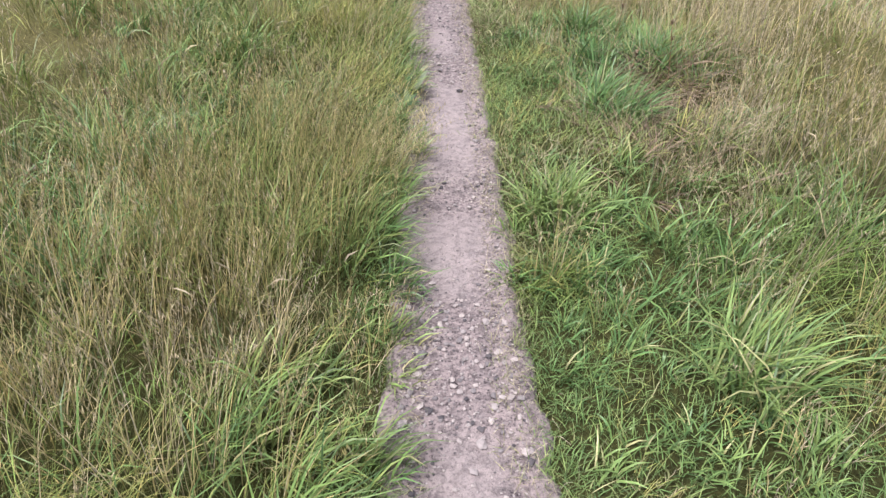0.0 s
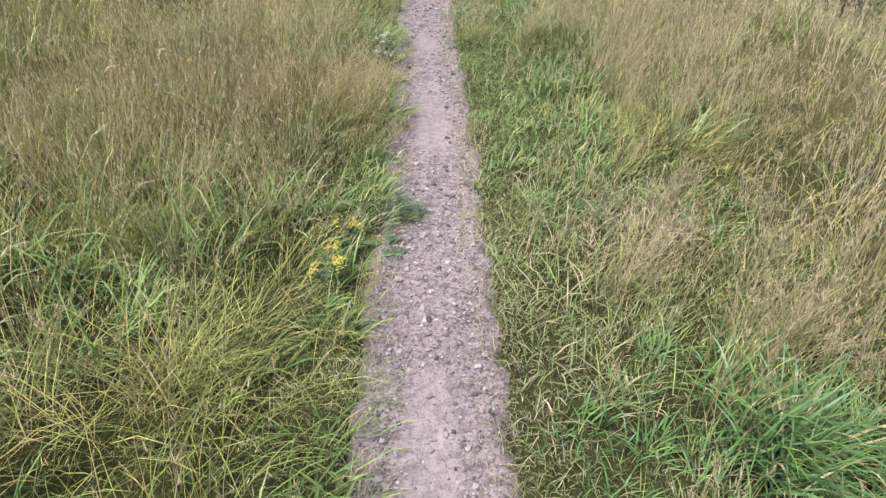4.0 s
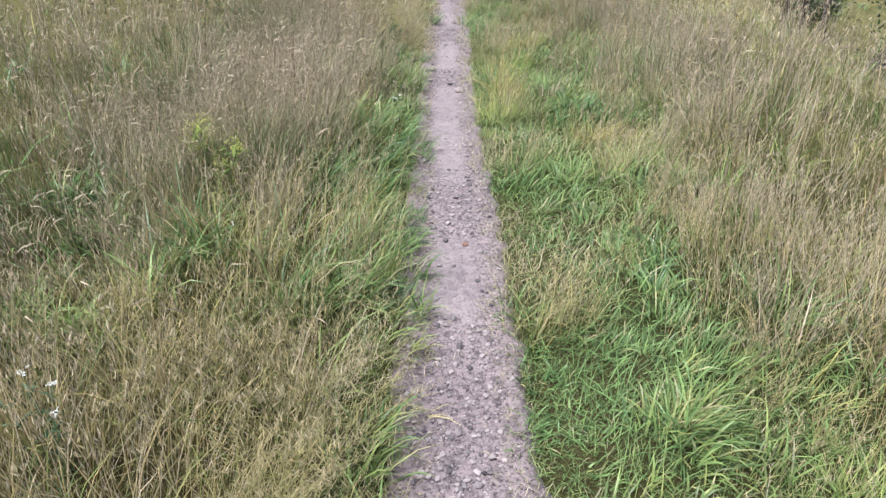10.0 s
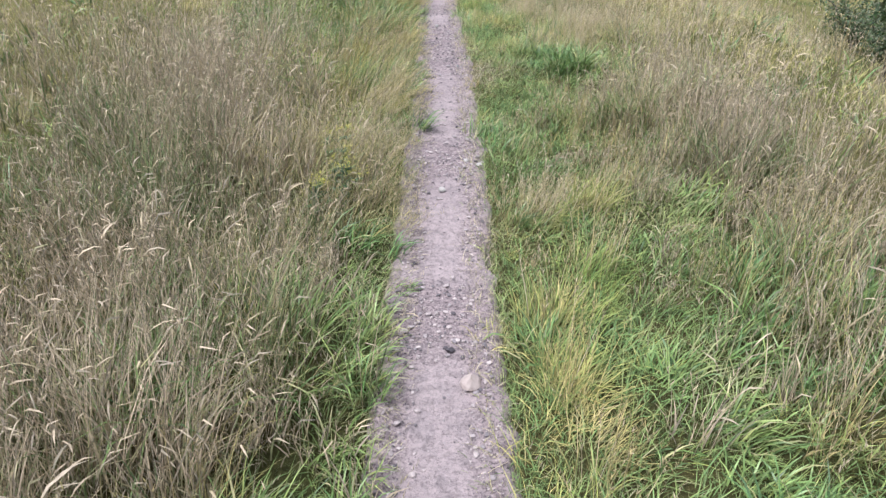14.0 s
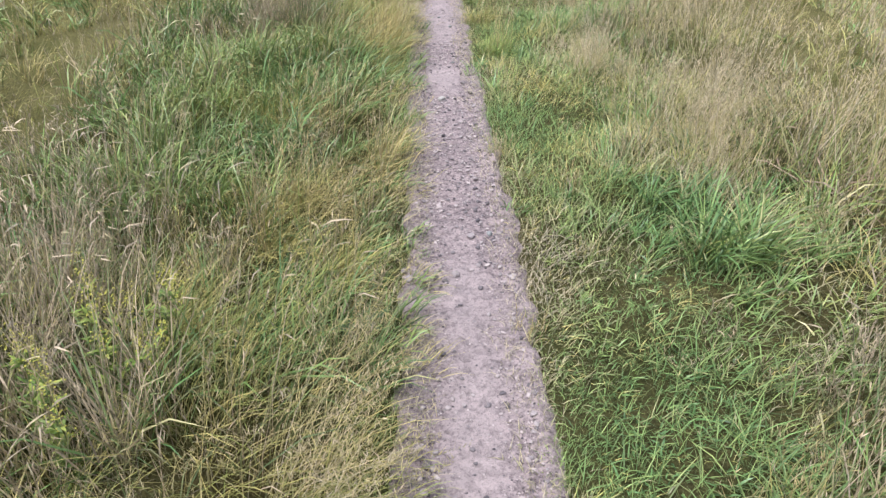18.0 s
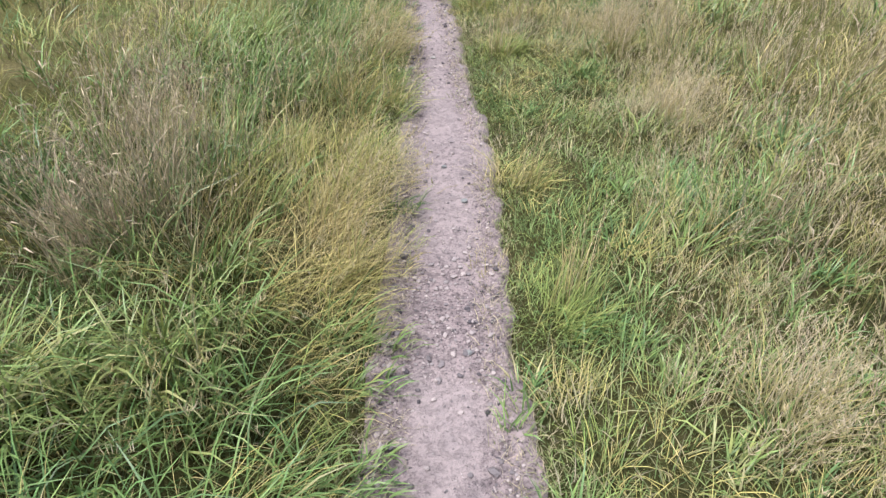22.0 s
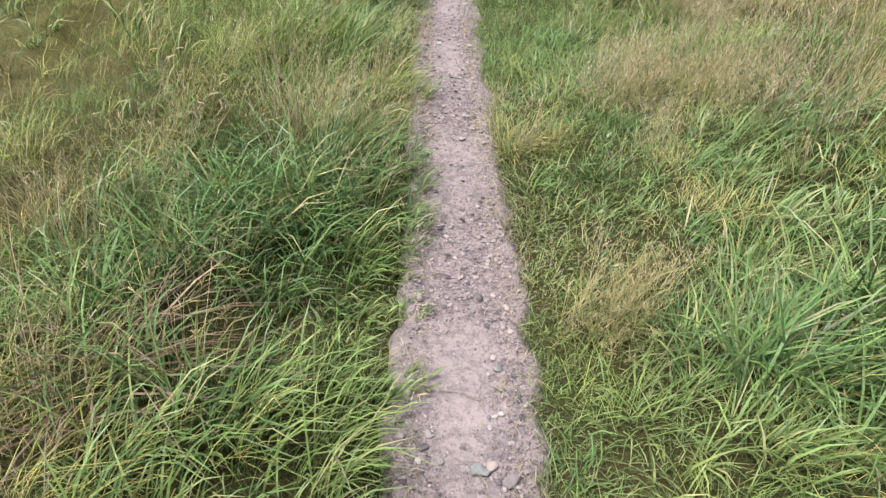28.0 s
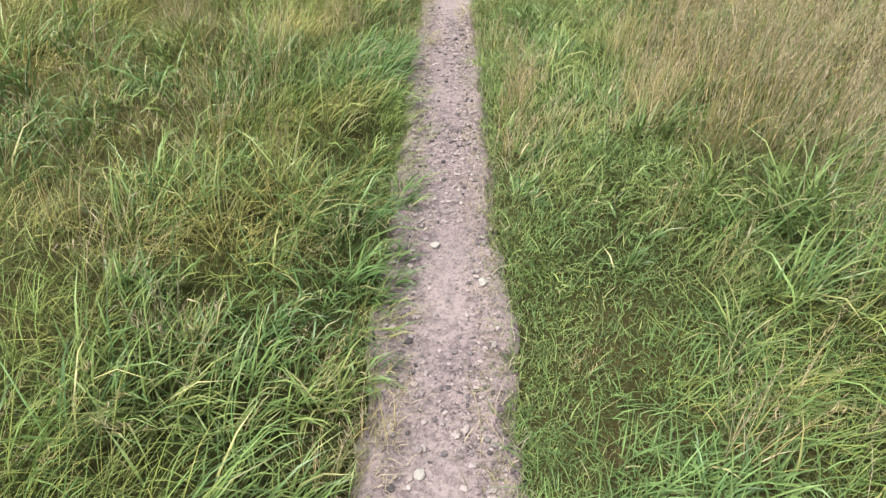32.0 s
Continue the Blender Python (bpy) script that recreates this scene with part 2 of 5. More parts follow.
M_SPIKE = plain("lime_yellow_petal", (0.34, 0.34, 0.06), (0.46, 0.42, 0.09), 40, 0.6)
M_WHITE = plain("white_petal", (0.66, 0.68, 0.66), (0.82, 0.82, 0.80), 40, 0.6)
M_STEM = plain("green_stem", (0.12, 0.17, 0.06), (0.2, 0.22, 0.09), 30, 0.6)
M_BROWNSTEM = plain("brown_stem", (0.20, 0.11, 0.07), (0.30, 0.18, 0.12), 30, 0.8)
M_BARK = plain("dark_bark", (0.055, 0.045, 0.045), (0.13, 0.11, 0.10), 14, 0.9, 0.8)

# trodden earth of the trail
M_EARTH, nt, p = nodes_of("trodden_earth", 0.92, 0.15)
base = ramp(nt, noise_tex(nt, 2.2, 5.0), [(0.3, (0.298, 0.247, 0.258)), (0.7, (0.372, 0.31, 0.32))])
# mottled grit; its dark end paints the small shadows in pits between grains
grit = ramp(nt, noise_tex(nt, 85.0, 6.0, 0.72), [(0.38, (0.32, 0.31, 0.34)), (0.47, (0.95, 0.95, 0.95)), (0.7, (1.25, 1.22, 1.21))])
gritty = nt.nodes.new("ShaderNodeAttribute")
gritty.attribute_name = "grit"
rough_share = nt.nodes.new("ShaderNodeMapRange")
rough_share.inputs["To Min"].default_value, rough_share.inputs["To Max"].default_value = 0.35, 1.0
nt.links.new(gritty.outputs["Fac"], rough_share.inputs["Value"])
colour = mixed(nt, rough_share.outputs[0], base, grit, "MULTIPLY")
# clod relief, with shade in its low parts multiplied into the colour
shaded_clods = ramp(nt, noise_tex(nt, 28.0, 5.0, 0.7), [(0.36, (0.62, 0.61, 0.63)), (0.5, (1.0, 1.0, 1.0)), (0.7, (1.16, 1.14, 1.12))])
colour = mixed(nt, rough_share.outputs[0], colour, shaded_clods, "MULTIPLY")
colour = mixed(nt, gritty.outputs["Fac"], colour, mixed(nt, 1.0, colour, (0.86, 0.845, 0.85), "MULTIPLY"))
stain = ramp(nt, noise_tex(nt, 9.0, 4.0), [(0.28, (0.72, 0.74, 0.76)), (0.5, (1.0, 1.0, 1.0))])
colour = mixed(nt, 0.8, colour, stain, "MULTIPLY")
nt.links.new(colour, p.inputs["Base Color"])
bump = add(nt, "Bump", Strength=0.8, Distance=0.012)
nt.links.new(shaded_clods, bump.inputs["Height"])
bump2 = add(nt, "Bump", Strength=0.7, Distance=0.006)
nt.links.new(noise_tex(nt, 150.0, 6.0, 0.7), bump2.inputs["Height"])
nt.links.new(bump.outputs[0], bump2.inputs["Normal"])
nt.links.new(bump2.outputs[0], p.inputs["Normal"])

# soil and thatch under the grass
M_SOIL, nt, p = nodes_of("soil_and_thatch", 0.95, 0.1)
base = ramp(nt, noise_tex(nt, 1.3, 6.0), [(0.3, (0.055, 0.064, 0.025)), (0.5, (0.085, 0.088, 0.037)), (0.7, (0.13, 0.112, 0.057))])
thatch = ramp(nt, noise_tex(nt, 45.0, 6.0, 0.8), [(0.35, (0.5, 0.5, 0.5)), (0.7, (1.5, 1.4, 1.25))])
cover = nt.nodes.new("ShaderNodeAttribute")
cover.attribute_name = "cover"
sward_tone = ramp(nt, noise_tex(nt, 0.55, 7.0, 0.65), [(0.32, (0.10, 0.12, 0.043)), (0.48, (0.16, 0.158, 0.066)), (0.66, (0.225, 0.20, 0.108))])
base = mixed(nt, cover.outputs["Fac"], base, sward_tone)
nt.links.new(mixed(nt, 1.0, base, thatch, "MULTIPLY"), p.inputs["Base Color"])
bump = add(nt, "Bump", Strength=1.0, Distance=0.03)
nt.links.new(noise_tex(nt, 45.0, 6.0, 0.8), bump.inputs["Height"])
nt.links.new(bump.outputs[0], p.inputs["Normal"])

# ---------------------------------------------------------------- ground and trail
def sheet(xs, ys, height):
    X, Y = np.meshgrid(xs, ys)
    v = np.stack([X.ravel(), Y.ravel(), height(X, Y).ravel()], 1)
    n = len(xs)
    i = (np.arange(len(ys) - 1)[:, None] * n + np.arange(n - 1)[None, :]).ravel()
    return v, np.stack([i, i + 1, i + n + 1, i + n], 1)


def spread(inner, step, outer, growth=1.3):
    tail, s, at = [], step, inner
    while at < outer:
        s *= growth
        at += s
        tail.append(at)
    return np.array(tail)


xs = np.concatenate([-spread(5, 0.12, 700)[::-1], np.arange(-5, -0.6, 0.12), np.arange(-0.6, 0.7, 0.03), np.arange(0.72, 5.01, 0.12), spread(5, 0.12, 700)])
ys = np.concatenate([-1 - spread(0, 0.12, 700)[::-1], np.arange(-1, 36.01, 0.2), 36 + spread(0, 0.12, 700)])
v, q = sheet(xs, ys, lambda X, Y: land(X, Y) + 0.012 - 0.07 * (1 - smooth(0.21, 0.28, np.abs(X - middle(Y)))))
# beyond the grass near the trail the sheet itself carries the meadow's colour
cover = np.maximum(np.maximum(smooth(1.7, 3.0, np.abs(v[:, 0])), smooth(0.0, 3.0, -v[:, 1])), smooth(34, 37, v[:, 1]))
ground = tagged(new("ground", mesh_from("ground", v, [q], M_SOIL, {"cover": cover})), "dark soil and dead thatch beneath a rough meadow", "ground", kind="structure")


def tread(x, y):
    """Surface of the trail: a shallow trough, knobbly, with low crumbling sides."""
    e = np.abs(x - middle(y)) / half_width(y)
    return (0.004 + 0.016 * smooth(0.7, 1.1, e) - 0.06 * smooth(0.0, 0.3, e - 1.05 - 0.35 * vnoise(x, y, 0.09, 14)) + 0.010 * (vnoise(x, y, 0.22, 11) - 0.5)
            + 0.008 * (vnoise(x, y, 0.08, 12) - 0.5) + 0.005 * (vnoise(x, y, 0.04, 13) - 0.5))


STONY = ((0.8, 2.2), (4.4, 6.2), (8.3, 11.2), (16.0, 21.0), (23.6, 26.2), (28.5, 31.5))
WORN = ((2.7, 3.7), (21.7, 22.7), (27.2, 28.2))


def grit_at(x, y):
    """How gravelly the trail is: in bands across it, and along its sides more than in its worn middle."""
    e = np.abs(x - middle(y)) / half_width(y)
    stony = sum(smooth(a, a + 0.3, y) * (1 - smooth(b - 0.3, b, y)) for a, b in STONY)
    worn = 1 - 0.75 * sum(smooth(a, a + 0.3, y) * (1 - smooth(b - 0.3, b, y)) * (1 - smooth(0.6, 1.0, e)) for a, b in WORN)
    return worn * np.clip((0.10 + 0.7 * vnoise(x, y, 0.18, 63) * smooth(0.1, 0.7, e)) * stony + 0.95 * smooth(0.40, 0.66, vnoise(x * 0.6, y, 0.55, 61)) + 0.9 * smooth(0.3, 0.9, e) * smooth(0.2, 0.6, vnoise(x, y, 0.6, 62)), 0, 1)


xs, ys = np.arange(-0.36, 0.361, 0.02), np.arange(-0.6, 35.6, 0.03)
v, q = sheet(xs, ys, lambda X, Y: 0 * X)
v[:, 0] += middle(v[:, 1])
v[:, 2] = tread(v[:, 0], v[:, 1])
trail = tagged(new("path", mesh_from("path", v, [q], M_EARTH, {"grit": grit_at(v[:, 0], v[:, 1])})), "narrow trodden earth footpath, pinkish grey and gravelly", "path", kind="structure")

# ---------------------------------------------------------------- what grows where
KINDS = ("green", "fine", "straw", "brown", "turf", "dead", "bent")
PATCHES = []


def patch(kind, x, y, rx, ry, weight=1.0):
    PATCHES.append((KINDS.index(kind), x, y, rx, ry, weight))


# west of the trail
patch("green", -0.26, 1.09, 0.13, 0.16, 1.5)
patch("straw", -0.43, 1.19, 0.12, 0.15, 0.9)
patch("fine", -1.05, 1.21, 0.16, 0.18, 1.5)
patch("green", -0.62, 1.21, 0.14, 0.15, 1)
patch("straw", -1.13, 1.76, 0.27, 0.51, 1.2)
patch("fine", -0.43, 1.88, 0.16, 0.27, 1.2)
patch("green", -0.24, 2.12, 0.13, 0.47, 1.4)
patch("straw", -0.68, 2.18, 0.32, 0.56, 1.4)
patch("straw", -0.59, 2.66, 0.22, 0.29, 1.5)
patch("bent", -0.61, 2.72, 0.21, 0.23, 1.2)
patch("green", -0.23, 2.74, 0.12, 0.33, 1.2)
patch("bent", -0.32, 2.98, 0.19, 0.20, 1.5)
patch("green", -1.46, 3.22, 0.27, 0.36, 1.2)
patch("green", -1.26, 3.86, 0.33, 0.38, 1.2)
patch("green", -0.35, 4.71, 0.22, 0.15, 1.3)
patch("fine", -0.98, 4.85, 0.15, 0.20, 1.3)
patch("fine", -0.68, 4.98, 0.46, 0.72, 1.4)
patch("bent", -0.59, 5.00, 0.28, 0.15, 1.2)
patch("fine", -0.67, 5.14, 0.35, 0.23, 2)
patch("green", -1.60, 5.23, 0.55, 0.58, 1.0)
patch("green", -1.34, 5.59, 0.18, 0.21, 1.5)
patch("bent", -0.77, 6.35, 0.32, 0.48, 1.2)
patch("green", -0.28, 6.58, 0.15, 0.70, 1.8)
patch("green", -0.27, 7.09, 0.12, 0.16, 1.6)
patch("straw", -1.53, 7.25, 0.61, 0.74, 1.2)
patch("bent", -0.45, 7.25, 0.28, 0.66, 2)
patch("straw", -0.81, 7.38, 0.30, 0.42, 1.7)
patch("bent", -0.47, 7.66, 0.17, 0.43, 1.6)
patch("brown", -1.34, 7.71, 0.19, 0.31, 0.9)
patch("green", -0.26, 8.59, 0.12, 0.27, 1.5)
patch("straw", -1.03, 8.63, 0.21, 0.32, 1.5)
patch("green", -0.33, 8.63, 0.13, 0.35, 1.4)
patch("fine", -1.66, 8.87, 0.43, 0.39, 1.2)
patch("green", -0.38, 9.07, 0.14, 0.20, 1)
patch("fine", -0.80, 9.14, 0.40, 0.45, 1.5)
patch("fine", -0.82, 9.16, 0.31, 0.42, 1.6)
patch("straw", -1.34, 9.92, 0.46, 0.70, 1.1)
patch("bent", -0.59, 10.21, 0.33, 1.05, 1.6)
patch("straw", -1.46, 10.16, 0.40, 0.57, 1.2)
patch("bent", -0.69, 10.61, 0.33, 0.80, 1.6)
patch("bent", -0.57, 10.79, 0.19, 0.27, 1)
patch("straw", -0.66, 10.95, 0.30, 0.39, 1.4)
patch("green", -0.31, 11.10, 0.12, 1.23, 1.2)
patch("green", -2.59, 11.21, 0.31, 0.54, 1.5)
patch("green", -0.50, 11.28, 0.18, 0.26, 1.5)
patch("green", -0.28, 11.92, 0.12, 0.30, 1.2)
patch("green", -2.05, 12.39, 0.23, 0.39, 1.2)
patch("green", -0.38, 13.12, 0.17, 0.75, 1.5)
patch("brown", -2.08, 13.25, 0.50, 1.31, 1.6)
patch("brown", -1.23, 13.20, 0.40, 0.86, 1.5)
patch("green", -0.73, 13.19, 0.15, 0.17, 1)
patch("green", -0.34, 13.47, 0.19, 0.40, 1.6)
patch("brown", -1.13, 13.72, 0.43, 0.71, 1.8)
patch("brown", -0.97, 14.33, 0.18, 0.26, 1.2)
patch("green", -0.45, 14.34, 0.25, 0.17, 1.4)
patch("green", -0.39, 14.80, 0.17, 0.56, 1.4)
patch("green", -0.36, 15.01, 0.25, 0.40, 1.6)
patch("bent", -0.75, 15.25, 0.13, 0.36, 1.2)
patch("brown", -1.41, 15.68, 0.55, 1.02, 1.6)
patch("brown", -1.43, 15.79, 0.84, 1.59, 1.8)
patch("bent", -0.60, 16.29, 0.31, 1.02, 1.5)
patch("bent", -0.48, 16.78, 0.20, 0.61, 1.3)
patch("fine", -0.64, 16.86, 0.38, 0.67, 1.8)
patch("green", -0.35, 17.05, 0.18, 0.20, 1.4)
patch("fine", -1.21, 17.17, 0.26, 0.26, 1.7)
patch("bent", -0.41, 17.28, 0.12, 0.27, 1.6)
patch("brown", -1.32, 17.34, 0.12, 0.35, 1)
patch("fine", -1.00, 17.99, 0.32, 0.43, 2)
patch("green", -0.33, 18.63, 0.18, 0.15, 1.3)
patch("fine", -0.75, 18.98, 0.32, 0.21, 1.6)
patch("fine", -0.47, 19.06, 0.24, 0.76, 1.6)
patch("green", -1.26, 19.35, 0.22, 0.41, 1.6)
patch("fine", -0.36, 19.47, 0.21, 0.26, 2)
patch("green", -1.55, 19.66, 0.70, 0.81, 1.7)
patch("fine", -1.00, 19.95, 0.37, 0.40, 2.2)
patch("green", -0.75, 20.70, 0.37, 0.15, 1.6)
patch("green", -1.07, 20.91, 0.40, 0.41, 2.2)
patch("green", -1.03, 20.97, 0.36, 0.65, 1.8)
patch("bent", -0.73, 20.96, 0.36, 0.15, 1.3)
patch("bent", -1.02, 21.22, 0.26, 0.40, 1.2)
patch("green", -1.36, 21.67, 0.28, 0.38, 1.7)
patch("fine", -0.46, 21.74, 0.26, 0.43, 2.4)
patch("fine", -0.49, 21.99, 0.27, 0.74, 2)
patch("green", -2.21, 22.05, 0.39, 0.65, 1.4)
patch("brown", -1.39, 22.25, 0.37, 0.53, 1.4)
patch("bent", -0.33, 22.27, 0.17, 0.35, 1.6)
patch("green", -1.06, 22.45, 0.17, 0.15, 1.7)
patch("fine", -0.41, 22.61, 0.20, 0.20, 1.9)
patch("straw", -1.28, 23.01, 0.15, 0.31, 1.2)
patch("green", -0.98, 23.14, 0.23, 0.24, 1.3)
patch("fine", -0.37, 23.46, 0.17, 0.33, 1.8)
patch("green", -1.09, 23.89, 0.33, 0.68, 1.7)
patch("green", -1.11, 23.93, 0.18, 0.24, 1.6)
patch("green", -1.27, 24.04, 0.35, 0.58, 1.8)
patch("fine", -0.58, 24.17, 0.14, 0.15, 1.2)
patch("bent", -0.49, 24.24, 0.21, 0.38, 1.4)
patch("green", -1.25, 24.70, 0.31, 0.37, 1.6)
patch("fine", -0.42, 25.11, 0.14, 0.33, 1.7)
patch("straw", -1.50, 25.16, 0.27, 0.31, 1.2)
patch("green", -0.66, 25.53, 0.24, 0.36, 1.2)
patch("fine", -1.68, 25.73, 0.55, 0.45, 1.4)
patch("green", -0.74, 26.19, 0.32, 0.26, 1.8)
patch("dead", -1.32, 26.26, 0.12, 0.15, 1.2)
patch("green", -1.57, 26.58, 0.17, 0.27, 1.2)
patch("green", -0.78, 26.85, 0.39, 0.75, 2)
patch("green", -0.86, 27.17, 0.45, 0.47, 3)
patch("straw", -0.96, 27.61, 0.12, 0.15, 1)
patch("bent", -0.66, 27.68, 0.15, 0.30, 1.3)
patch("green", -0.69, 27.75, 0.22, 0.18, 1.6)
patch("bent", -0.91, 27.92, 0.17, 0.15, 2.2)
patch("fine", -2.22, 27.94, 0.38, 0.46, 2)
patch("green", -1.44, 27.94, 0.13, 0.18, 1.2)
patch("green", -0.98, 28.48, 0.26, 0.23, 1.4)
patch("fine", -0.66, 28.58, 0.14, 0.28, 1.6)
patch("fine", -1.30, 28.67, 0.54, 0.54, 2)
patch("fine", -1.95, 28.81, 0.18, 0.25, 1.3)
patch("green", -1.00, 29.47, 0.34, 0.41, 1.4)
patch("green", -1.18, 29.70, 0.50, 0.42, 1.5)
patch("fine", -1.88, 29.69, 0.34, 0.46, 2)
patch("brown", -1.72, 30.15, 0.17, 0.24, 0.5)
patch("fine", -1.58, 30.35, 0.26, 0.22, 1)
patch("green", -0.80, 30.55, 0.20, 0.46, 1.6)
patch("fine", -1.53, 31.37, 0.51, 0.52, 1.6)
patch("green", -0.99, 31.95, 0.19, 0.51, 1.3)
# east of the trail
patch("green", 0.88, 1.11, 0.34, 0.16, 1.8)
patch("green", 1.02, 1.45, 0.28, 0.15, 1.2)
patch("fine", 0.57, 1.48, 0.23, 0.15, 1.3)
patch("fine", 1.47, 1.77, 0.16, 0.18, 1.5)
patch("green", 0.90, 2.11, 0.29, 0.42, 1.8)
patch("green", 1.18, 2.12, 0.13, 0.18, 1)
patch("bent", 1.21, 2.32, 0.16, 0.22, 1.2)
patch("green", 0.47, 2.50, 0.20, 0.44, 1.6)
patch("green", 0.57, 2.61, 0.19, 0.30, 1.3)
patch("straw", 1.75, 3.51, 0.23, 0.48, 0.8)
patch("fine", 0.50, 3.57, 0.21, 0.53, 1.2)
patch("dead", 1.25, 3.63, 0.36, 0.58, 0.9)
patch("dead", 1.35, 3.67, 0.25, 0.45, 0.9)
patch("green", 1.20, 4.47, 0.36, 0.41, 1.8)
patch("green", 1.13, 4.77, 0.19, 0.15, 1.6)
patch("bent", 2.32, 5.12, 0.56, 0.67, 1.5)
patch("green", 0.75, 5.10, 0.32, 0.20, 1.6)
patch("bent", 1.32, 5.30, 0.13, 0.21, 1.5)
patch("turf", 0.39, 5.33, 0.12, 0.35, 1.2)
patch("straw", 1.42, 5.42, 0.59, 0.50, 0.8)
patch("bent", 0.79, 5.70, 0.13, 0.23, 1.6)
patch("green", 0.51, 5.84, 0.14, 0.25, 1.2)
patch("fine", 1.57, 5.88, 0.24, 0.21, 1.2)
patch("dead", 0.98, 6.11, 0.12, 0.15, 1)
patch("fine", 1.49, 6.96, 0.38, 0.44, 1.5)
patch("green", 0.50, 7.13, 0.22, 0.64, 1.4)
patch("green", 0.47, 7.19, 0.20, 0.15, 1.4)
patch("green", 0.99, 7.20, 0.17, 0.15, 1.2)
patch("bent", 1.31, 7.70, 0.20, 0.36, 1.5)
patch("bent", 2.17, 7.76, 0.73, 0.87, 2)
patch("green", 0.70, 7.75, 0.31, 0.23, 1.6)
patch("green", 1.05, 8.30, 0.15, 0.19, 1.7)
patch("fine", 0.69, 8.46, 0.31, 0.26, 1.1)
patch("green", 0.51, 8.63, 0.28, 0.19, 1.6)
patch("straw", 1.11, 8.64, 0.12, 0.19, 1.2)
patch("bent", 0.84, 8.72, 0.16, 0.19, 1.4)
patch("bent", 0.42, 8.81, 0.15, 0.15, 1.6)
patch("bent", 0.76, 8.84, 0.17, 0.17, 1.3)
patch("bent", 0.39, 8.86, 0.17, 0.20, 1.6)
patch("fine", 1.40, 8.91, 0.26, 0.33, 1.2)
patch("green", 0.41, 9.54, 0.14, 0.22, 1.3)
patch("green", 0.89, 9.59, 0.15, 0.23, 1.1)
patch("fine", 1.25, 9.91, 0.33, 0.33, 1.4)
patch("green", 0.55, 10.03, 0.26, 1.09, 1.6)
patch("bent", 2.09, 10.65, 0.80, 1.58, 1.8)
patch("green", 0.64, 10.83, 0.37, 0.79, 1.6)
patch("green", 0.88, 11.02, 0.27, 0.32, 1.6)
patch("bent", 0.41, 11.13, 0.15, 0.15, 1.5)
patch("straw", 1.80, 11.67, 0.59, 1.03, 1.4)
patch("straw", 1.40, 11.65, 0.22, 0.34, 1.4)
patch("green", 0.75, 11.96, 0.25, 0.40, 1.5)
patch("bent", 1.14, 12.04, 0.28, 0.32, 1.3)
patch("bent", 2.87, 12.29, 0.53, 1.29, 1.5)
patch("fine", 0.35, 12.24, 0.16, 0.35, 1.2)
patch("green", 0.48, 13.25, 0.18, 0.15, 1.2)
patch("green", 1.11, 13.47, 0.29, 0.52, 1.2)
patch("green", 1.12, 13.56, 0.30, 0.26, 1.6)
patch("fine", 0.35, 13.60, 0.15, 0.23, 1.4)
patch("bent", 0.66, 13.63, 0.18, 0.17, 0.9)
patch("fine", 0.47, 14.35, 0.21, 0.85, 1.6)
patch("brown", 2.40, 14.61, 0.83, 1.68, 1.1)
patch("green", 1.43, 14.50, 0.33, 0.29, 1.3)
patch("green", 0.63, 14.57, 0.25, 0.18, 1.6)
patch("bent", 0.27, 14.58, 0.12, 0.18, 1.2)
patch("fine", 0.53, 14.71, 0.26, 0.51, 1.8)
patch("straw", 1.26, 14.92, 0.18, 0.20, 1.2)
patch("fine", 0.71, 15.06, 0.24, 0.22, 1.8)
patch("green", 0.92, 15.21, 0.39, 0.50, 1.2)
patch("green", 1.00, 15.47, 0.20, 0.28, 1.5)
patch("bent", 0.52, 15.56, 0.22, 0.21, 1.5)
patch("green", 1.43, 15.60, 0.31, 0.26, 1.3)
patch("brown", 2.11, 15.95, 0.73, 1.20, 1.2)
patch("brown", 1.78, 16.39, 0.54, 0.97, 1)
patch("straw", 1.10, 16.56, 0.26, 0.43, 1.3)
patch("green", 0.54, 16.92, 0.21, 0.58, 1.3)
patch("green", 0.79, 17.36, 0.28, 0.17, 1.5)
patch("fine", 0.33, 17.40, 0.12, 0.15, 1.3)
patch("bent", 1.15, 17.42, 0.22, 0.26, 1.3)
patch("green", 0.78, 17.85, 0.20, 0.20, 1.4)
patch("green", 1.19, 18.52, 0.48, 0.40, 1.6)
patch("green", 1.17, 18.53, 0.12, 0.15, 1.4)
patch("green", 0.98, 19.01, 0.28, 0.19, 1.5)
patch("straw", 1.45, 19.08, 0.13, 0.23, 1.3)
patch("dead", 1.96, 19.15, 0.22, 0.39, 0.9)
patch("straw", 2.18, 19.22, 0.21, 0.84, 1.3)
patch("fine", 0.47, 19.35, 0.15, 0.20, 1.5)
patch("bent", 1.52, 19.68, 0.30, 0.30, 1.4)
patch("green", 0.86, 19.69, 0.19, 0.21, 1.4)
patch("fine", 1.12, 19.94, 0.44, 0.64, 1.4)
patch("bent", 2.19, 20.37, 0.77, 0.93, 1.6)
patch("fine", 1.24, 20.35, 0.26, 0.36, 1.3)
patch("green", 0.65, 20.97, 0.14, 0.15, 1.2)
patch("bent", 1.09, 21.02, 0.19, 0.52, 1.5)
patch("bent", 1.00, 21.17, 0.16, 0.21, 1.6)
patch("green", 1.32, 21.22, 0.15, 0.22, 1.3)
patch("green", 0.74, 21.33, 0.14, 0.15, 1.1)
patch("fine", 0.44, 21.49, 0.19, 0.16, 1.6)
patch("bent", 2.17, 21.75, 0.56, 0.82, 1.5)
patch("green", 1.43, 22.23, 0.26, 0.36, 1.6)
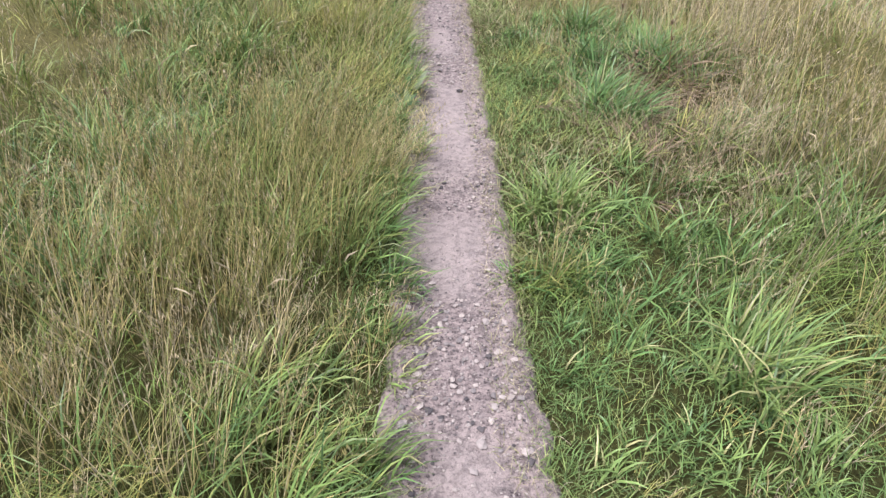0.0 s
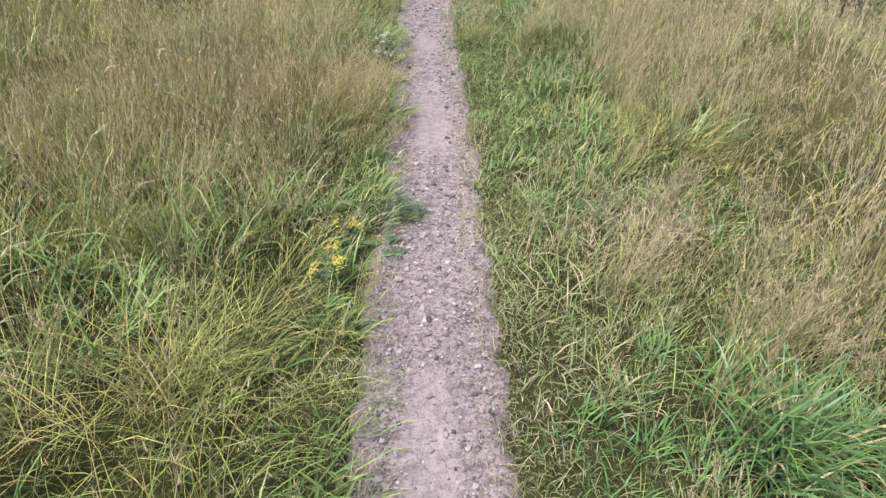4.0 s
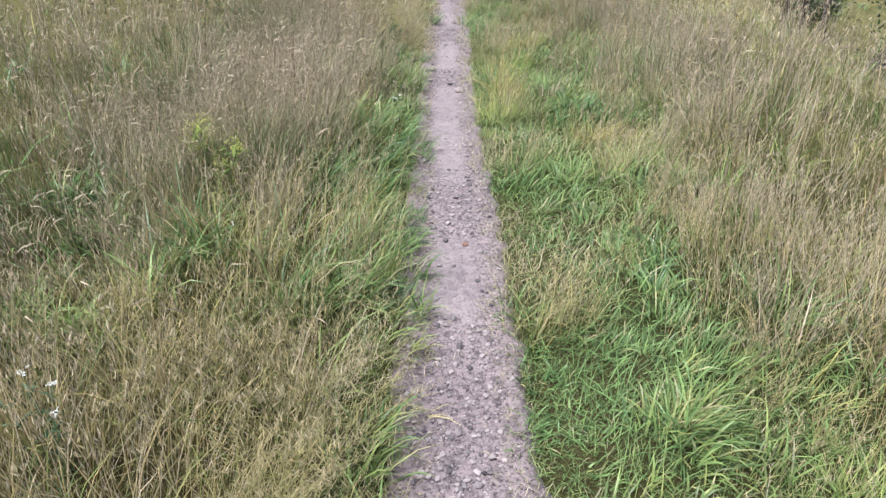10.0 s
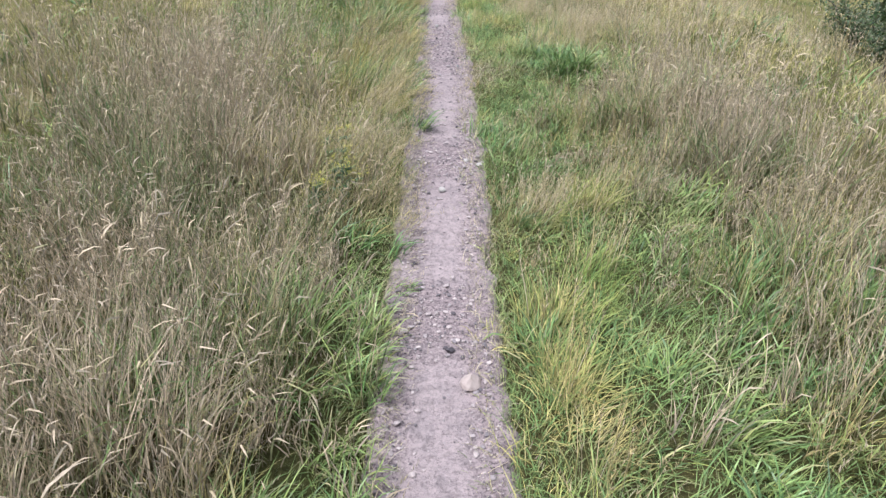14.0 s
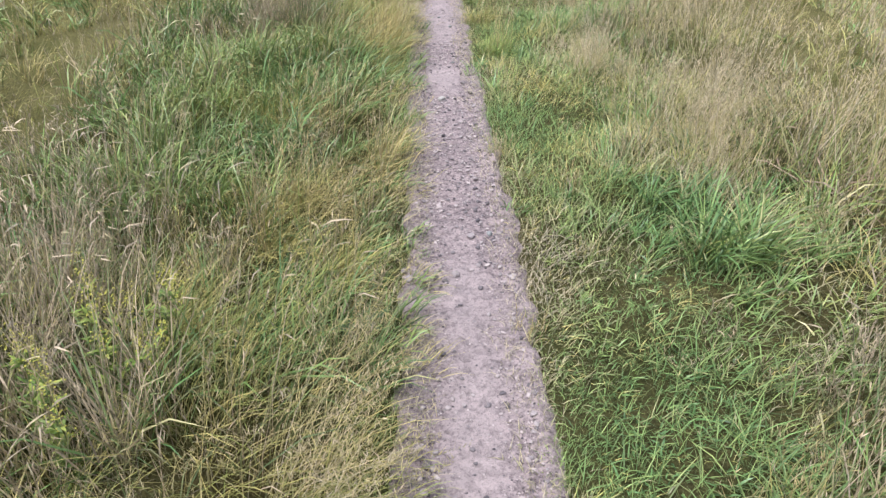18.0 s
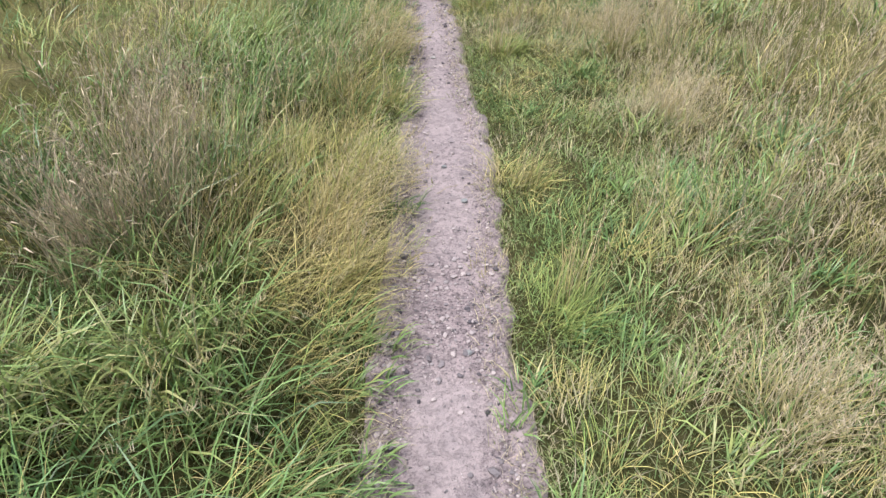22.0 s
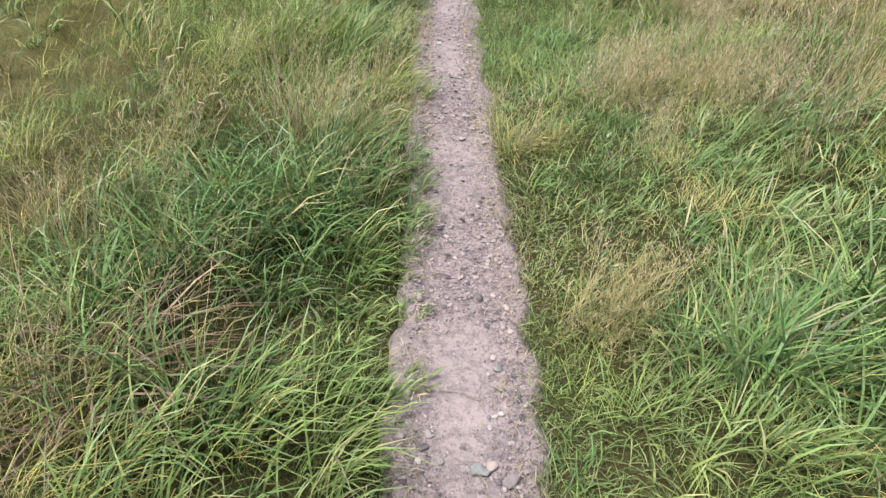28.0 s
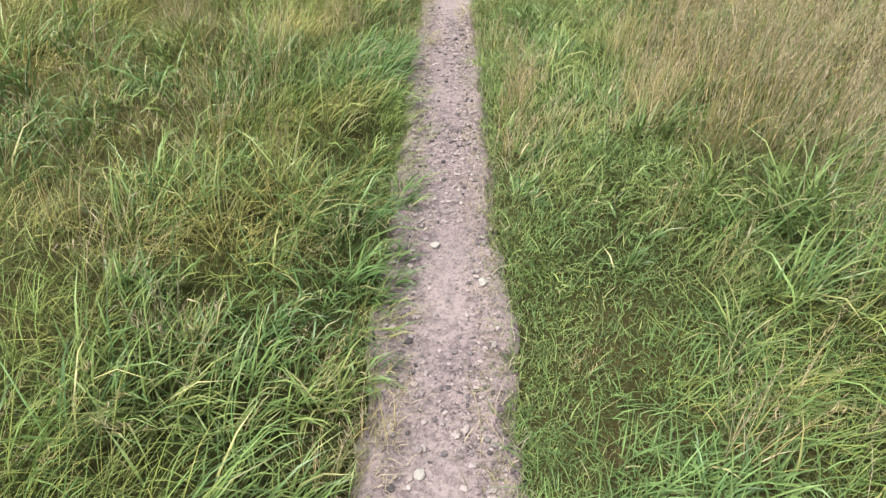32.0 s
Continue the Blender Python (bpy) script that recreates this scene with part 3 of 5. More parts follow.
patch("turf", 0.64, 22.51, 0.23, 0.35, 1.2)
patch("green", 0.63, 22.71, 0.25, 0.19, 1.6)
patch("fine", 0.33, 22.91, 0.12, 0.15, 1.2)
patch("bent", 1.30, 23.01, 0.36, 0.55, 1.6)
patch("bent", 1.24, 23.01, 0.13, 0.25, 1.5)
patch("fine", 1.23, 23.59, 0.23, 0.24, 1.3)
patch("fine", 0.68, 23.70, 0.31, 0.30, 1.4)
patch("fine", 0.53, 23.80, 0.22, 0.73, 1.5)
patch("green", 0.86, 23.93, 0.24, 0.15, 1.3)
patch("fine", 0.45, 24.44, 0.22, 0.15, 1.9)
patch("bent", 1.30, 24.47, 0.14, 0.22, 1.4)
patch("bent", 1.35, 24.52, 0.35, 0.55, 1.6)
patch("fine", 1.08, 24.52, 0.31, 0.25, 1.3)
patch("fine", 0.51, 24.54, 0.30, 0.40, 2)
patch("bent", 0.25, 24.86, 0.12, 0.20, 1)
patch("bent", 1.15, 24.91, 0.27, 0.21, 1.5)
patch("fine", 0.67, 25.26, 0.28, 0.25, 1.9)
patch("green", 2.38, 25.41, 0.29, 0.58, 1.4)
patch("fine", 0.71, 25.51, 0.29, 0.40, 1.6)
patch("green", 1.49, 25.64, 0.28, 0.30, 1.3)
patch("green", 0.81, 26.39, 0.31, 0.36, 2.5)
patch("fine", 0.18, 26.54, 0.12, 0.15, 1.2)
patch("bent", 0.39, 26.67, 0.12, 0.18, 1.7)
patch("green", 1.39, 26.93, 0.48, 0.96, 2.5)
patch("fine", 0.82, 27.43, 0.22, 0.28, 1.5)
patch("green", 0.23, 27.76, 0.19, 0.34, 1.2)
patch("green", 0.65, 27.81, 0.18, 0.15, 1.3)
patch("green", 0.43, 28.06, 0.22, 0.16, 1.5)
patch("green", 0.07, 28.31, 0.15, 0.15, 1.4)
patch("bent", 0.73, 28.44, 0.21, 0.31, 2)
patch("bent", 1.10, 28.47, 0.46, 0.48, 2)
patch("fine", 0.06, 29.12, 0.15, 0.42, 1.2)
patch("green", 0.41, 29.42, 0.19, 0.15, 1.4)
patch("bent", 0.59, 29.70, 0.18, 0.15, 1.3)
patch("bent", 1.35, 29.89, 0.34, 0.56, 1.5)
patch("fine", 0.37, 29.90, 0.27, 0.15, 1.3)
patch("turf", 0.43, 30.21, 0.32, 0.61, 1.3)
patch("turf", 0.38, 30.35, 0.19, 0.21, 1)
patch("fine", -0.03, 30.49, 0.18, 0.27, 1.4)
patch("green", 0.92, 30.52, 0.28, 0.31, 1.3)
patch("green", 0.19, 30.80, 0.31, 0.37, 1.3)
patch("straw", 1.26, 31.81, 0.50, 0.61, 1.4)
patch("straw", -0.13, 32.02, 0.13, 0.51, 0.8)
# far meadow
patch("green", -3.6, 12.0, 1.2, 1.6, 1.6)
patch("brown", -3.0, 14.5, 1.6, 2.6, 1.4)
patch("brown", -3.4, 17.5, 1.6, 2.0, 1.3)
patch("straw", 2.9, 13.2, 1.0, 2.4, 1.6)
patch("straw", 2.7, 7.8, 0.9, 1.6, 1.6)
patch("straw", 2.7, 4.8, 0.8, 1.0, 1.2)
patch("fine", -2.3, 33.4, 1.0, 1.3, 1.6)
patch("bent", 2.1, 32.6, 0.7, 0.9, 1.2)
patch("fine", -2.4, 29.6, 0.7, 0.9, 1.8)
patch("green", -2.2, 31.4, 0.8, 0.8, 1.2)
patch("fine", -1.9, 24.6, 0.5, 0.6, 1.4)


def mixture(x, y):
    """Shares of the kinds of grass at each place."""
    c, h = middle(y), half_width(y)
    left, right = c - h - x, x - c - h
    w = np.zeros((len(x), len(KINDS)))
    near_l, near_r = (x < c) * (1 - smooth(0.15, 0.55, left)), (x > c) * (1 - smooth(0.5, 1.1, right))
    far = 1 - near_l - near_r
    late = smooth(16, 19, y)
    east = (x > c) * smooth(1.65, 2.6, x)
    w[:, 0] = 0.5 * near_l + 0.22 * near_r + 0.22 * far * (1 - 0.7 * east) * (1 + 0.3 * late)
    w[:, 1] = (0.33 + 0.12 * late) * near_l + (0.38 + 0.15 * late) * near_r + 0.38 * far * (1 - 0.6 * east) * (1 + 0.6 * late)
    w[:, 2] = 0.05 * near_l + 0.06 * near_r + (0.22 - 0.10 * late) * far + (0.36 - 0.24 * late) * east
    w[:, 3] = 0.06 * far
    w[:, 6] = 0.03 * near_l + 0.03 * near_r + 0.08 * far + 0.22 * east * (x < 3.7)
    w[:, 4] = 0.17 * near_l + 0.36 * near_r + 0.05 * far
    w[:, 0] *= 0.4 + 1.2 * vnoise(x, y, 0.8, 21)
    w[:, 1] *= 0.4 + 1.2 * vnoise(x, y, 0.7, 22)
    w[:, 2] *= 0.4 + 1.2 * vnoise(x, y, 0.9, 23)
    for k, px, py, rx, ry, s in PATCHES:
        w[:, k] += (1.1 if k == 6 else 1.5) * s * np.exp(-((x - px) / rx) ** 2 - ((y - py) / ry) ** 2)
    w[:, (0, 1, 2, 3, 6)] *= 1 - 0.95 * ((x > c) * (1 - smooth(0.05, 0.3, right)) + (x < c) * (1 - smooth(0.0, 0.08, left)))[:, None]
    return w / (w.sum(1, keepdims=True) + 1e-9)


def freshness(y):
    """The grass is greener at both ends of the walk."""
    return smooth(27.6, 28.8, y) + 1 - smooth(4.2, 6.0, y)


def strips(root, length, width, az, tilt, bend, seg, profile, twist, dry):
    """Grass blades as bent, tapering strips. Returns vertices, quads, triangles, along, dry."""
    n = len(root)
    s = np.linspace(0, 1, seg + 1)
    th = tilt[:, None] + bend[:, None] * s[None, :] ** 1.4
    mid = 0.5 * (th[:, 1:] + th[:, :-1])
    step = (length / seg)[:, None]
    out = np.concatenate([np.zeros((n, 1)), np.cumsum(np.sin(mid) * step, 1)], 1)
    up = np.concatenate([np.zeros((n, 1)), np.cumsum(np.cos(mid) * step, 1)], 1)
    ca, sa = np.cos(az)[:, None], np.sin(az)[:, None]
    pos = np.stack([root[:, :1] + out * ca, root[:, 1:2] + out * sa, root[:, 2:3] + up], 2)
    floor = np.maximum(root[:, 2:3], -0.3 + root[:, 2:3]) + 0.006 + 0.03 * rng.random((n, 1))
    pos[:, 1:, 2] = np.maximum(pos[:, 1:, 2], floor)
    ct, st = np.cos(twist)[:, None], np.sin(twist)[:, None]
    side = np.stack([-sa * ct - np.cos(th) * ca * st, ca * ct - np.cos(th) * sa * st, np.sin(th) * st], 2)
    half = 0.5 * width[:, None] * np.asarray(profile)[None, :]
    lo, hi = pos - side * half[..., None], pos + side * half[..., None]
    m = 2 * seg + 1
    verts = np.empty((n, m, 3))
    verts[:, 0:2 * seg:2], verts[:, 1:2 * seg:2], verts[:, -1] = lo[:, :-1], hi[:, :-1], pos[:, -1]
    start = (np.arange(n) * m)[:, None]
    k = np.arange(seg - 1) * 2
    quads = (start[..., None] + np.stack([k, k + 1, k + 3, k + 2], 1)[None]).reshape(-1, 4)
    tris = start + np.array([[2 * seg - 2, 2 * seg - 1, 2 * seg]])
    al = np.empty((n, m))
    al[:, 0:2 * seg:2] = al[:, 1:2 * seg:2] = s[:-1]
    al[:, -1] = 1
    return verts.reshape(-1, 3), quads, tris, al.ravel(), np.repeat(dry, m), pos, th


class Sward:
    """Collects strips for one mesh."""

    def __init__(self):
        self.v, self.q, self.t, self.a, self.d, self.n = [], [], [], [], [], 0

    def take(self, v, q, t, a, d, *rest):
        self.v.append(v), self.q.append(q + self.n), self.t.append(t + self.n), self.a.append(a), self.d.append(d)
        self.n += len(v)
        return rest

    def mesh(self, name, material):
        return mesh_from(name, np.concatenate(self.v), [np.concatenate(self.q), np.concatenate(self.t)], material,
                         {"along": np.concatenate(self.a), "dry": np.concatenate(self.d)})


LEAF3, LEAF4, REED = (0.75, 1.0, 0.7, 0.0), (0.7, 1.0, 0.9, 0.55, 0.0), (1.0, 0.85, 0.6, 0.0)


def grow(sward, kind, cx, cy, size, thick, share=1.0, wind=0.27, seg=3):
    """Tufts of one kind round the centres (cx, cy): size scales their height, thick their blades' width."""
    count = {"green": 30, "fine": 31, "straw": 16, "brown": 15, "turf": 32, "dead": 18, "bent": 14}[kind]
    count = max(3, int(count * share))
    i = np.repeat(np.arange(len(cx)), count)
    n = len(i)
    if not n:
        return
    around, r = rng.random(n) * 2 * math.pi, rng.random(n) ** 0.7
    reach = {"green": 0.085, "fine": 0.10, "straw": 0.10, "brown": 0.11, "turf": 0.13, "dead": 0.13, "bent": 0.12}[kind] * (0.7 + 0.3 * size[i]) * (0.6 + 0.4 * thick[i])
    x, y = cx[i] + np.cos(around) * r * reach, cy[i] + np.sin(around) * r * reach
    root = np.stack([x, y, land(x, y) - 0.01], 1)
    west = 1.0 * (x < middle(y))
    breeze = -0.25 - 0.1 * west + (2.6 - 1.2 * west) * (vnoise(x, y, 1.2, 31) - 0.5) + (2.4 - 0.9 * west) * (vnoise(x, y, 0.35, 32) - 0.5)
    gust = wind * (0.6 + 0.8 * vnoise(x, y, 0.9, 33)) * (1 + 0.2 * west) * (1 - 0.6 * smooth(1.0, 2.0, x))
    chaos = {"green": 0.8, "fine": 0.45, "straw": 0.55, "brown": 0.65, "turf": 0.7, "dead": 0.9, "bent": 0.5}[kind]
    tuft, lean = rng.normal(0, 1, len(cx))[i], (rng.random(len(cx)) * 2 * math.pi)[i]
    dx = np.cos(around) * r * 0.8 + 0.45 * np.cos(lean) + np.cos(breeze) * gust * 2 + rng.normal(0, chaos, n)
    dy = np.sin(around) * r * 0.8 + 0.45 * np.sin(lean) + np.sin(breeze) * gust * 2 + rng.normal(0, chaos, n)
    if kind in ("straw", "brown"):
        dx -= 0.3 * smooth(0.3, 1.5, x)
    overhang = (x < middle(y)) * (1 - smooth(0.1, 0.75, middle(y) - half_width(y) - x))
    if kind in ("green", "fine", "bent"):
        dx, dy = dx + 0.45 * overhang, dy * (1 - 0.15 * overhang)
    az, u = np.arctan2(dy, dx), rng.random(n)
    z, sz, th = rng.normal(0, 1, n), size[i], thick[i]
    twist = rng.normal(0, 0.5, n)
    gold = (0.22 * smooth(16.5, 18.5, y) * (1 - smooth(25, 26.6, y)) * (1 - 0.35 * (x < 0) * smooth(20.3, 21.3, y)) + 0.05 * smooth(4, 6, y) * (1 - smooth(9, 11, y)) * (x > 0) + 0.12 * smooth(26, 27, y) * (1 - smooth(30, 31, y)) * (x > 0)) * (0.3 + 1.4 * vnoise(x, y, 0.8, 81))
    patchy = vnoise(x, y, 0.5, 41 + KINDS.index(kind))
    if kind == "green":
        L = sz * (0.18 + 0.26 * u)
        lush = (0.7 + 0.3 * west) * smooth(25.2, 26.2, y) * (1 - 0.9 * smooth(28.4, 29.2, y)) + (1 - west) * (1 - smooth(4.9, 5.6, y))
        dry = np.clip(0.13 - 0.1 * lush + 0.55 * (patchy - 0.4) + 0.10 * z + 0.10 * tuft, 0, 0.6 - 0.2 * lush)
        dry = np.where(rng.random(n) < 0.08, 0.7 + 0.3 * rng.random(n), dry)
        sward.take(*strips(root, L, th * (0.0040 + 0.0046 * rng.random(n)), az, 0.1 + 0.45 * rng.random(n), 0.5 + 1.4 * rng.random(n), seg, LEAF3 if seg == 3 else LEAF4, twist, dry))
    elif kind == "fine":
        L = sz * (0.17 + 0.25 * u)
        dry = np.clip(0.33 + 0.05 * west + 0.8 * (patchy - 0.45) + 0.09 * z + 0.13 * tuft + gold - (0.07 - 0.02 * (x < 0)) * smooth(25, 26.6, y) - 0.14 * freshness(y), 0, 1)
        sward.take(*strips(root, L, th * (0.0018 + 0.0015 * rng.random(n)), az, 0.2 + 0.6 * rng.random(n), 0.45 + (1.15 - 0.15 * west) * rng.random(n), 3 if thick.max() < 1.05 else 2, LEAF3 if thick.max() < 1.05 else (0.9, 0.9, 0.0), twist, dry))
    elif kind in ("straw", "brown"):
        near = thick.max() < 1.3
        tall = sz * (0.36 + 0.30 * u) * (1.08 if kind == "brown" else 1.0)
        dry = np.clip(0.72 + 0.15 * smooth(0.9, 1.8, x) - 0.06 * (1 - smooth(6, 9, y)) + 0.5 * (patchy - 0.5) + 0.18 * z, 0, 1)
        pos, ang = sward.take(*strips(root, tall, th * (0.0019 + 0.0012 * rng.random(n)), az, np.abs(0.13 * z) + 0.03 + 0.05 * west, 0.08 + (0.42 + 0.1 * west) * rng.random(n), 3 if near else 2, REED if near else (1.0, 0.8, 0.0), twist, dry))
        # open seed head: small spikelets standing off the upper part of the culm
        tip, ahead = pos[:, -1], pos[:, -1] - pos[:, -2]
        ahead /= np.linalg.norm(ahead, axis=1, keepdims=True)
        head = (0.07 + 0.09 * rng.random(n)) * (0.6 + 0.4 * sz)
        for j in range(6 if near else 3):
            f = (j + rng.random(n)) / (6 if near else 3)
            at = tip - ahead * (head * (1 - f) * 0.9)[:, None]
            reach2 = (0.010 + 0.014 * (1 - f) + 0.006 * rng.random(n)) * (1.15 if kind == "brown" else 1.0) * (1 if near else 1.6)
            sward.take(*strips(at, reach2, th * (0.0028 + 0.0022 * rng.random(n)) * (1 if near else 1.3), rng.random(n) * 6.283, 0.25 + 0.6 * rng.random(n), np.zeros(n), 1, (1.0, 0.0), rng.random(n) * 3, np.clip(dry + 0.15 * rng.random(n), 0, 1)))
        if kind == "brown":
            # nodding heads, heavy and pale
            k = np.flatnonzero(rng.random(n) < 0.4)
            sward.take(*strips(tip[k], 0.05 + 0.05 * rng.random(len(k)), th[k] * (0.0036 + 0.0024 * rng.random(len(k))), az[k] + rng.normal(0, 0.5, len(k)), 0.6 + 0.5 * rng.random(len(k)), 0.7 + 0.7 * rng.random(len(k)), 3, (0.4, 1.0, 0.8, 0.0), rng.normal(0, 0.5, len(k)), np.clip(dry[k] - 0.12, 0, 1)))
        # withered and half-green leaves at the foot
        k = np.repeat(np.arange(n), 2 if near and kind == "brown" else 1)
        sub = len(k)
        d2 = np.clip(0.08 + 0.8 * (patchy[k] - 0.35) + rng.normal(0, 0.3, sub), 0, 1)
        sward.take(*strips(root[k] + rng.normal(0, 0.02, (sub, 3)) * (1, 1, 0), tall[k] * (0.45 + 0.35 * rng.random(sub)), th[k] * ((0.004 if kind == "brown" else 0.0026) + 0.003 * rng.random(sub)), az[k] + rng.normal(0, 0.8, sub), 0.1 + 0.35 * rng.random(sub), 0.25 + 0.9 * rng.random(sub), 3 if near else 2, LEAF3 if near else (0.9, 0.9, 0.0), rng.normal(0, 0.6, sub), d2))
    elif kind == "turf":
        L = sz * (0.06 + 0.11 * u)
        edge = np.exp(-np.maximum(np.abs(x - middle(y)) - half_width(y), 0) / 0.05)
        dry = np.clip(0.16 + 0.85 * (patchy - 0.45) + 0.10 * z + 0.13 * tuft + 0.6 * edge + gold - 0.1 * smooth(25.4, 27, y) + 0.14 * smooth(0.7, 0.88, vnoise(x, y, 0.35, 83)), 0, 1)
        sward.take(*strips(root, L, th * (0.0011 + 0.0009 * rng.random(n) + 0.012 * L), az, 0.3 + 0.7 * rng.random(n), 0.3 + 0.9 * rng.random(n), 2, (0.9, 0.9, 0.0), twist, dry))
    elif kind == "bent":
        tall = sz * (0.34 + 0.22 * u)
        dry = np.clip(0.66 + 0.15 * smooth(0.7, 1.3, x) + 0.5 * (patchy - 0.5) + 0.18 * z, 0, 1)
        pos, ang = sward.take(*strips(root, tall, th * (0.0013 + 0.0008 * rng.random(n)), az, np.abs(0.2 * z) + 0.05 + 0.12 * west, 0.2 + (0.5 + 0.3 * west) * rng.random(n), 2, (1.0, 0.7, 0.0), twist, dry))
        tip, ahead = pos[:, -1], pos[:, -1] - pos[:, -2]
        ahead /= np.linalg.norm(ahead, axis=1, keepdims=True)
        for j in range(11):
            # airy branches of the panicle, fine as hair, standing off all round
            f = (j + rng.random(n)) / 11
            at = tip - ahead * (0.17 * (1 - f) * (0.7 + 0.3 * sz))[:, None]
            long = (0.014 + 0.034 * (1 - f) * rng.random(n) ** 0.6) * (0.7 + 0.3 * th)
            sward.take(*strips(at, long, th * (0.0020 + 0.0015 * rng.random(n)), rng.random(n) * 6.283, 0.35 + 0.75 * rng.random(n), np.zeros(n), 1, (1.0, 0.0), rng.random(n) * 3, np.clip(dry + 0.2 * rng.random(n), 0, 1)))
        sward.take(*strips(root, tall * 0.6, th * (0.0022 + 0.0014 * rng.random(n)), az + rng.normal(0, 0.8, n), 0.2 + 0.5 * rng.random(n), 0.5 + 1.2 * rng.random(n), 3, LEAF3, twist, np.clip(0.25 + 0.2 * z, 0, 1)))
    else:
        L = sz * (0.40 + 0.40 * u)
        sward.take(*strips(root, L, th * (0.0025 + 0.002 * rng.random(n)), az, 0.6 + 0.6 * rng.random(n), 0.3 + 0.6 * rng.random(n), 3, REED, twist, rng.random(n)))
        sward.take(*strips(root, L * 0.6, th * 0.008, az + rng.normal(0, 0.6, n), 0.7 + 0.5 * rng.random(n), 0.5 + 0.8 * rng.random(n), 3, (0.4, 1.0, 0.8, 0.0), twist * 2, rng.random(n)))


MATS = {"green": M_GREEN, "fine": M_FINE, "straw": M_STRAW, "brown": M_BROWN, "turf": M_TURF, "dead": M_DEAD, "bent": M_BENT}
swards = {k: Sward() for k in KINDS}


def centres(x0, x1, y0, y1, density, jitter=0.9):
    """Loosely spaced places over a rectangle."""
    step = density ** -0.5
    X, Y = np.meshgrid(np.arange(x0, x1, step), np.arange(y0, y1, step))
    return X.ravel() + (rng.random(X.size) - 0.5) * step * jitter * 2, Y.ravel() + (rng.random(X.size) - 0.5) * step * jitter * 2


def plant_zone(x0, x1, y0, y1, density, thick, share):
    x, y = centres(x0, x1, y0, y1, density)
    c, h = middle(y), half_width(y)
    left, right = c - h - x, x - c - h
    ok = (left > -0.005) | (right > -0.005)
    x, y, left, right = x[ok], y[ok], left[ok], right[ok]
    w = mixture(x, y)
    kind = (np.cumsum(w, 1) < rng.random(len(x))[:, None]).sum(1).clip(0, len(KINDS) - 1)
    size = np.where(left > 0, 0.45 + 0.55 * smooth(0.02, 0.45, left), 0.36 + 0.56 * smooth(0.3, 1.8, right))
    size = size * (0.32 + 1.22 * vnoise(x, y, 0.5, 51)) * (0.75 + 0.5 * rng.random(len(x)))
    size = np.minimum(size, 1.12 + 0.15 * rng.random(len(x)))
    bare = (vnoise(x, y, 0.33, 52) < 0.05) & (left > 0.25) | open_dip(x, y)
    for k, name in enumerate(KINDS):
        pick = (kind == k) & ~bare
        grow(swards[name], name, x[pick], y[pick], size[pick], np.full(pick.sum(), thick), share)


plant_zone(-1.75, 1.75, 0.5, 33.6, 72, 1.0, 1.0)
plant_zone(-2.3, -1.75, 1.0, 33.6, 45, 1.2, 0.8)
plant_zone(1.75, 2.3, 1.0, 33.6, 45, 1.2, 0.8)
plant_zone(-3.6, -2.3, 2.0, 31.0, 20, 1.5, 0.6)
plant_zone(-3.6, -2.3, 31.0, 38.0, 32, 1.45, 0.8)
plant_zone(2.3, 3.6, 2.0, 38.0, 20, 1.5, 0.6)
x, y = centres(0.27 - 0.9, 1.5, 0.6, 33.5, 64)
keep = (vnoise(x, y, 0.3, 73) > 0.06) & ~open_dip(x, y) & (x > middle(y)) & (rng.random(len(x)) < smooth(-0.04, 0.05, x - middle(y) - half_width(y)))
x, y = x[keep], y[keep]
grow(swards["turf"], "turf", x, y, (0.6 + 1.05 * vnoise(x, y, 0.32, 71)) * (0.45 + 0.55 * smooth(0.05, 0.3, x - middle(y) - half_width(y))), np.full(len(x), 1.2), 0.7, 0.2)
x, y = centres(1.6, 3.8, 1.5, 35.0, 7)
grow(swards["fine"], "fine", x, y, 0.55 + 0.5 * vnoise(x, y, 0.5, 74), np.full(len(x), 1.8), 0.5, 0.2)
for side in (-1, 1):
    y = rng.uniform(0.6, 33.6, 1800)
    d = 0.01 + 0.2 * rng.random(1800)
    x = middle(y) + side * (half_width(y) + d)
    grow(swards["turf"], "turf", x, y, 0.3 + 1.7 * np.maximum(d, 0) + 0.25 * rng.random(1800), np.full(1800, 1.0), 0.6, 0.2)


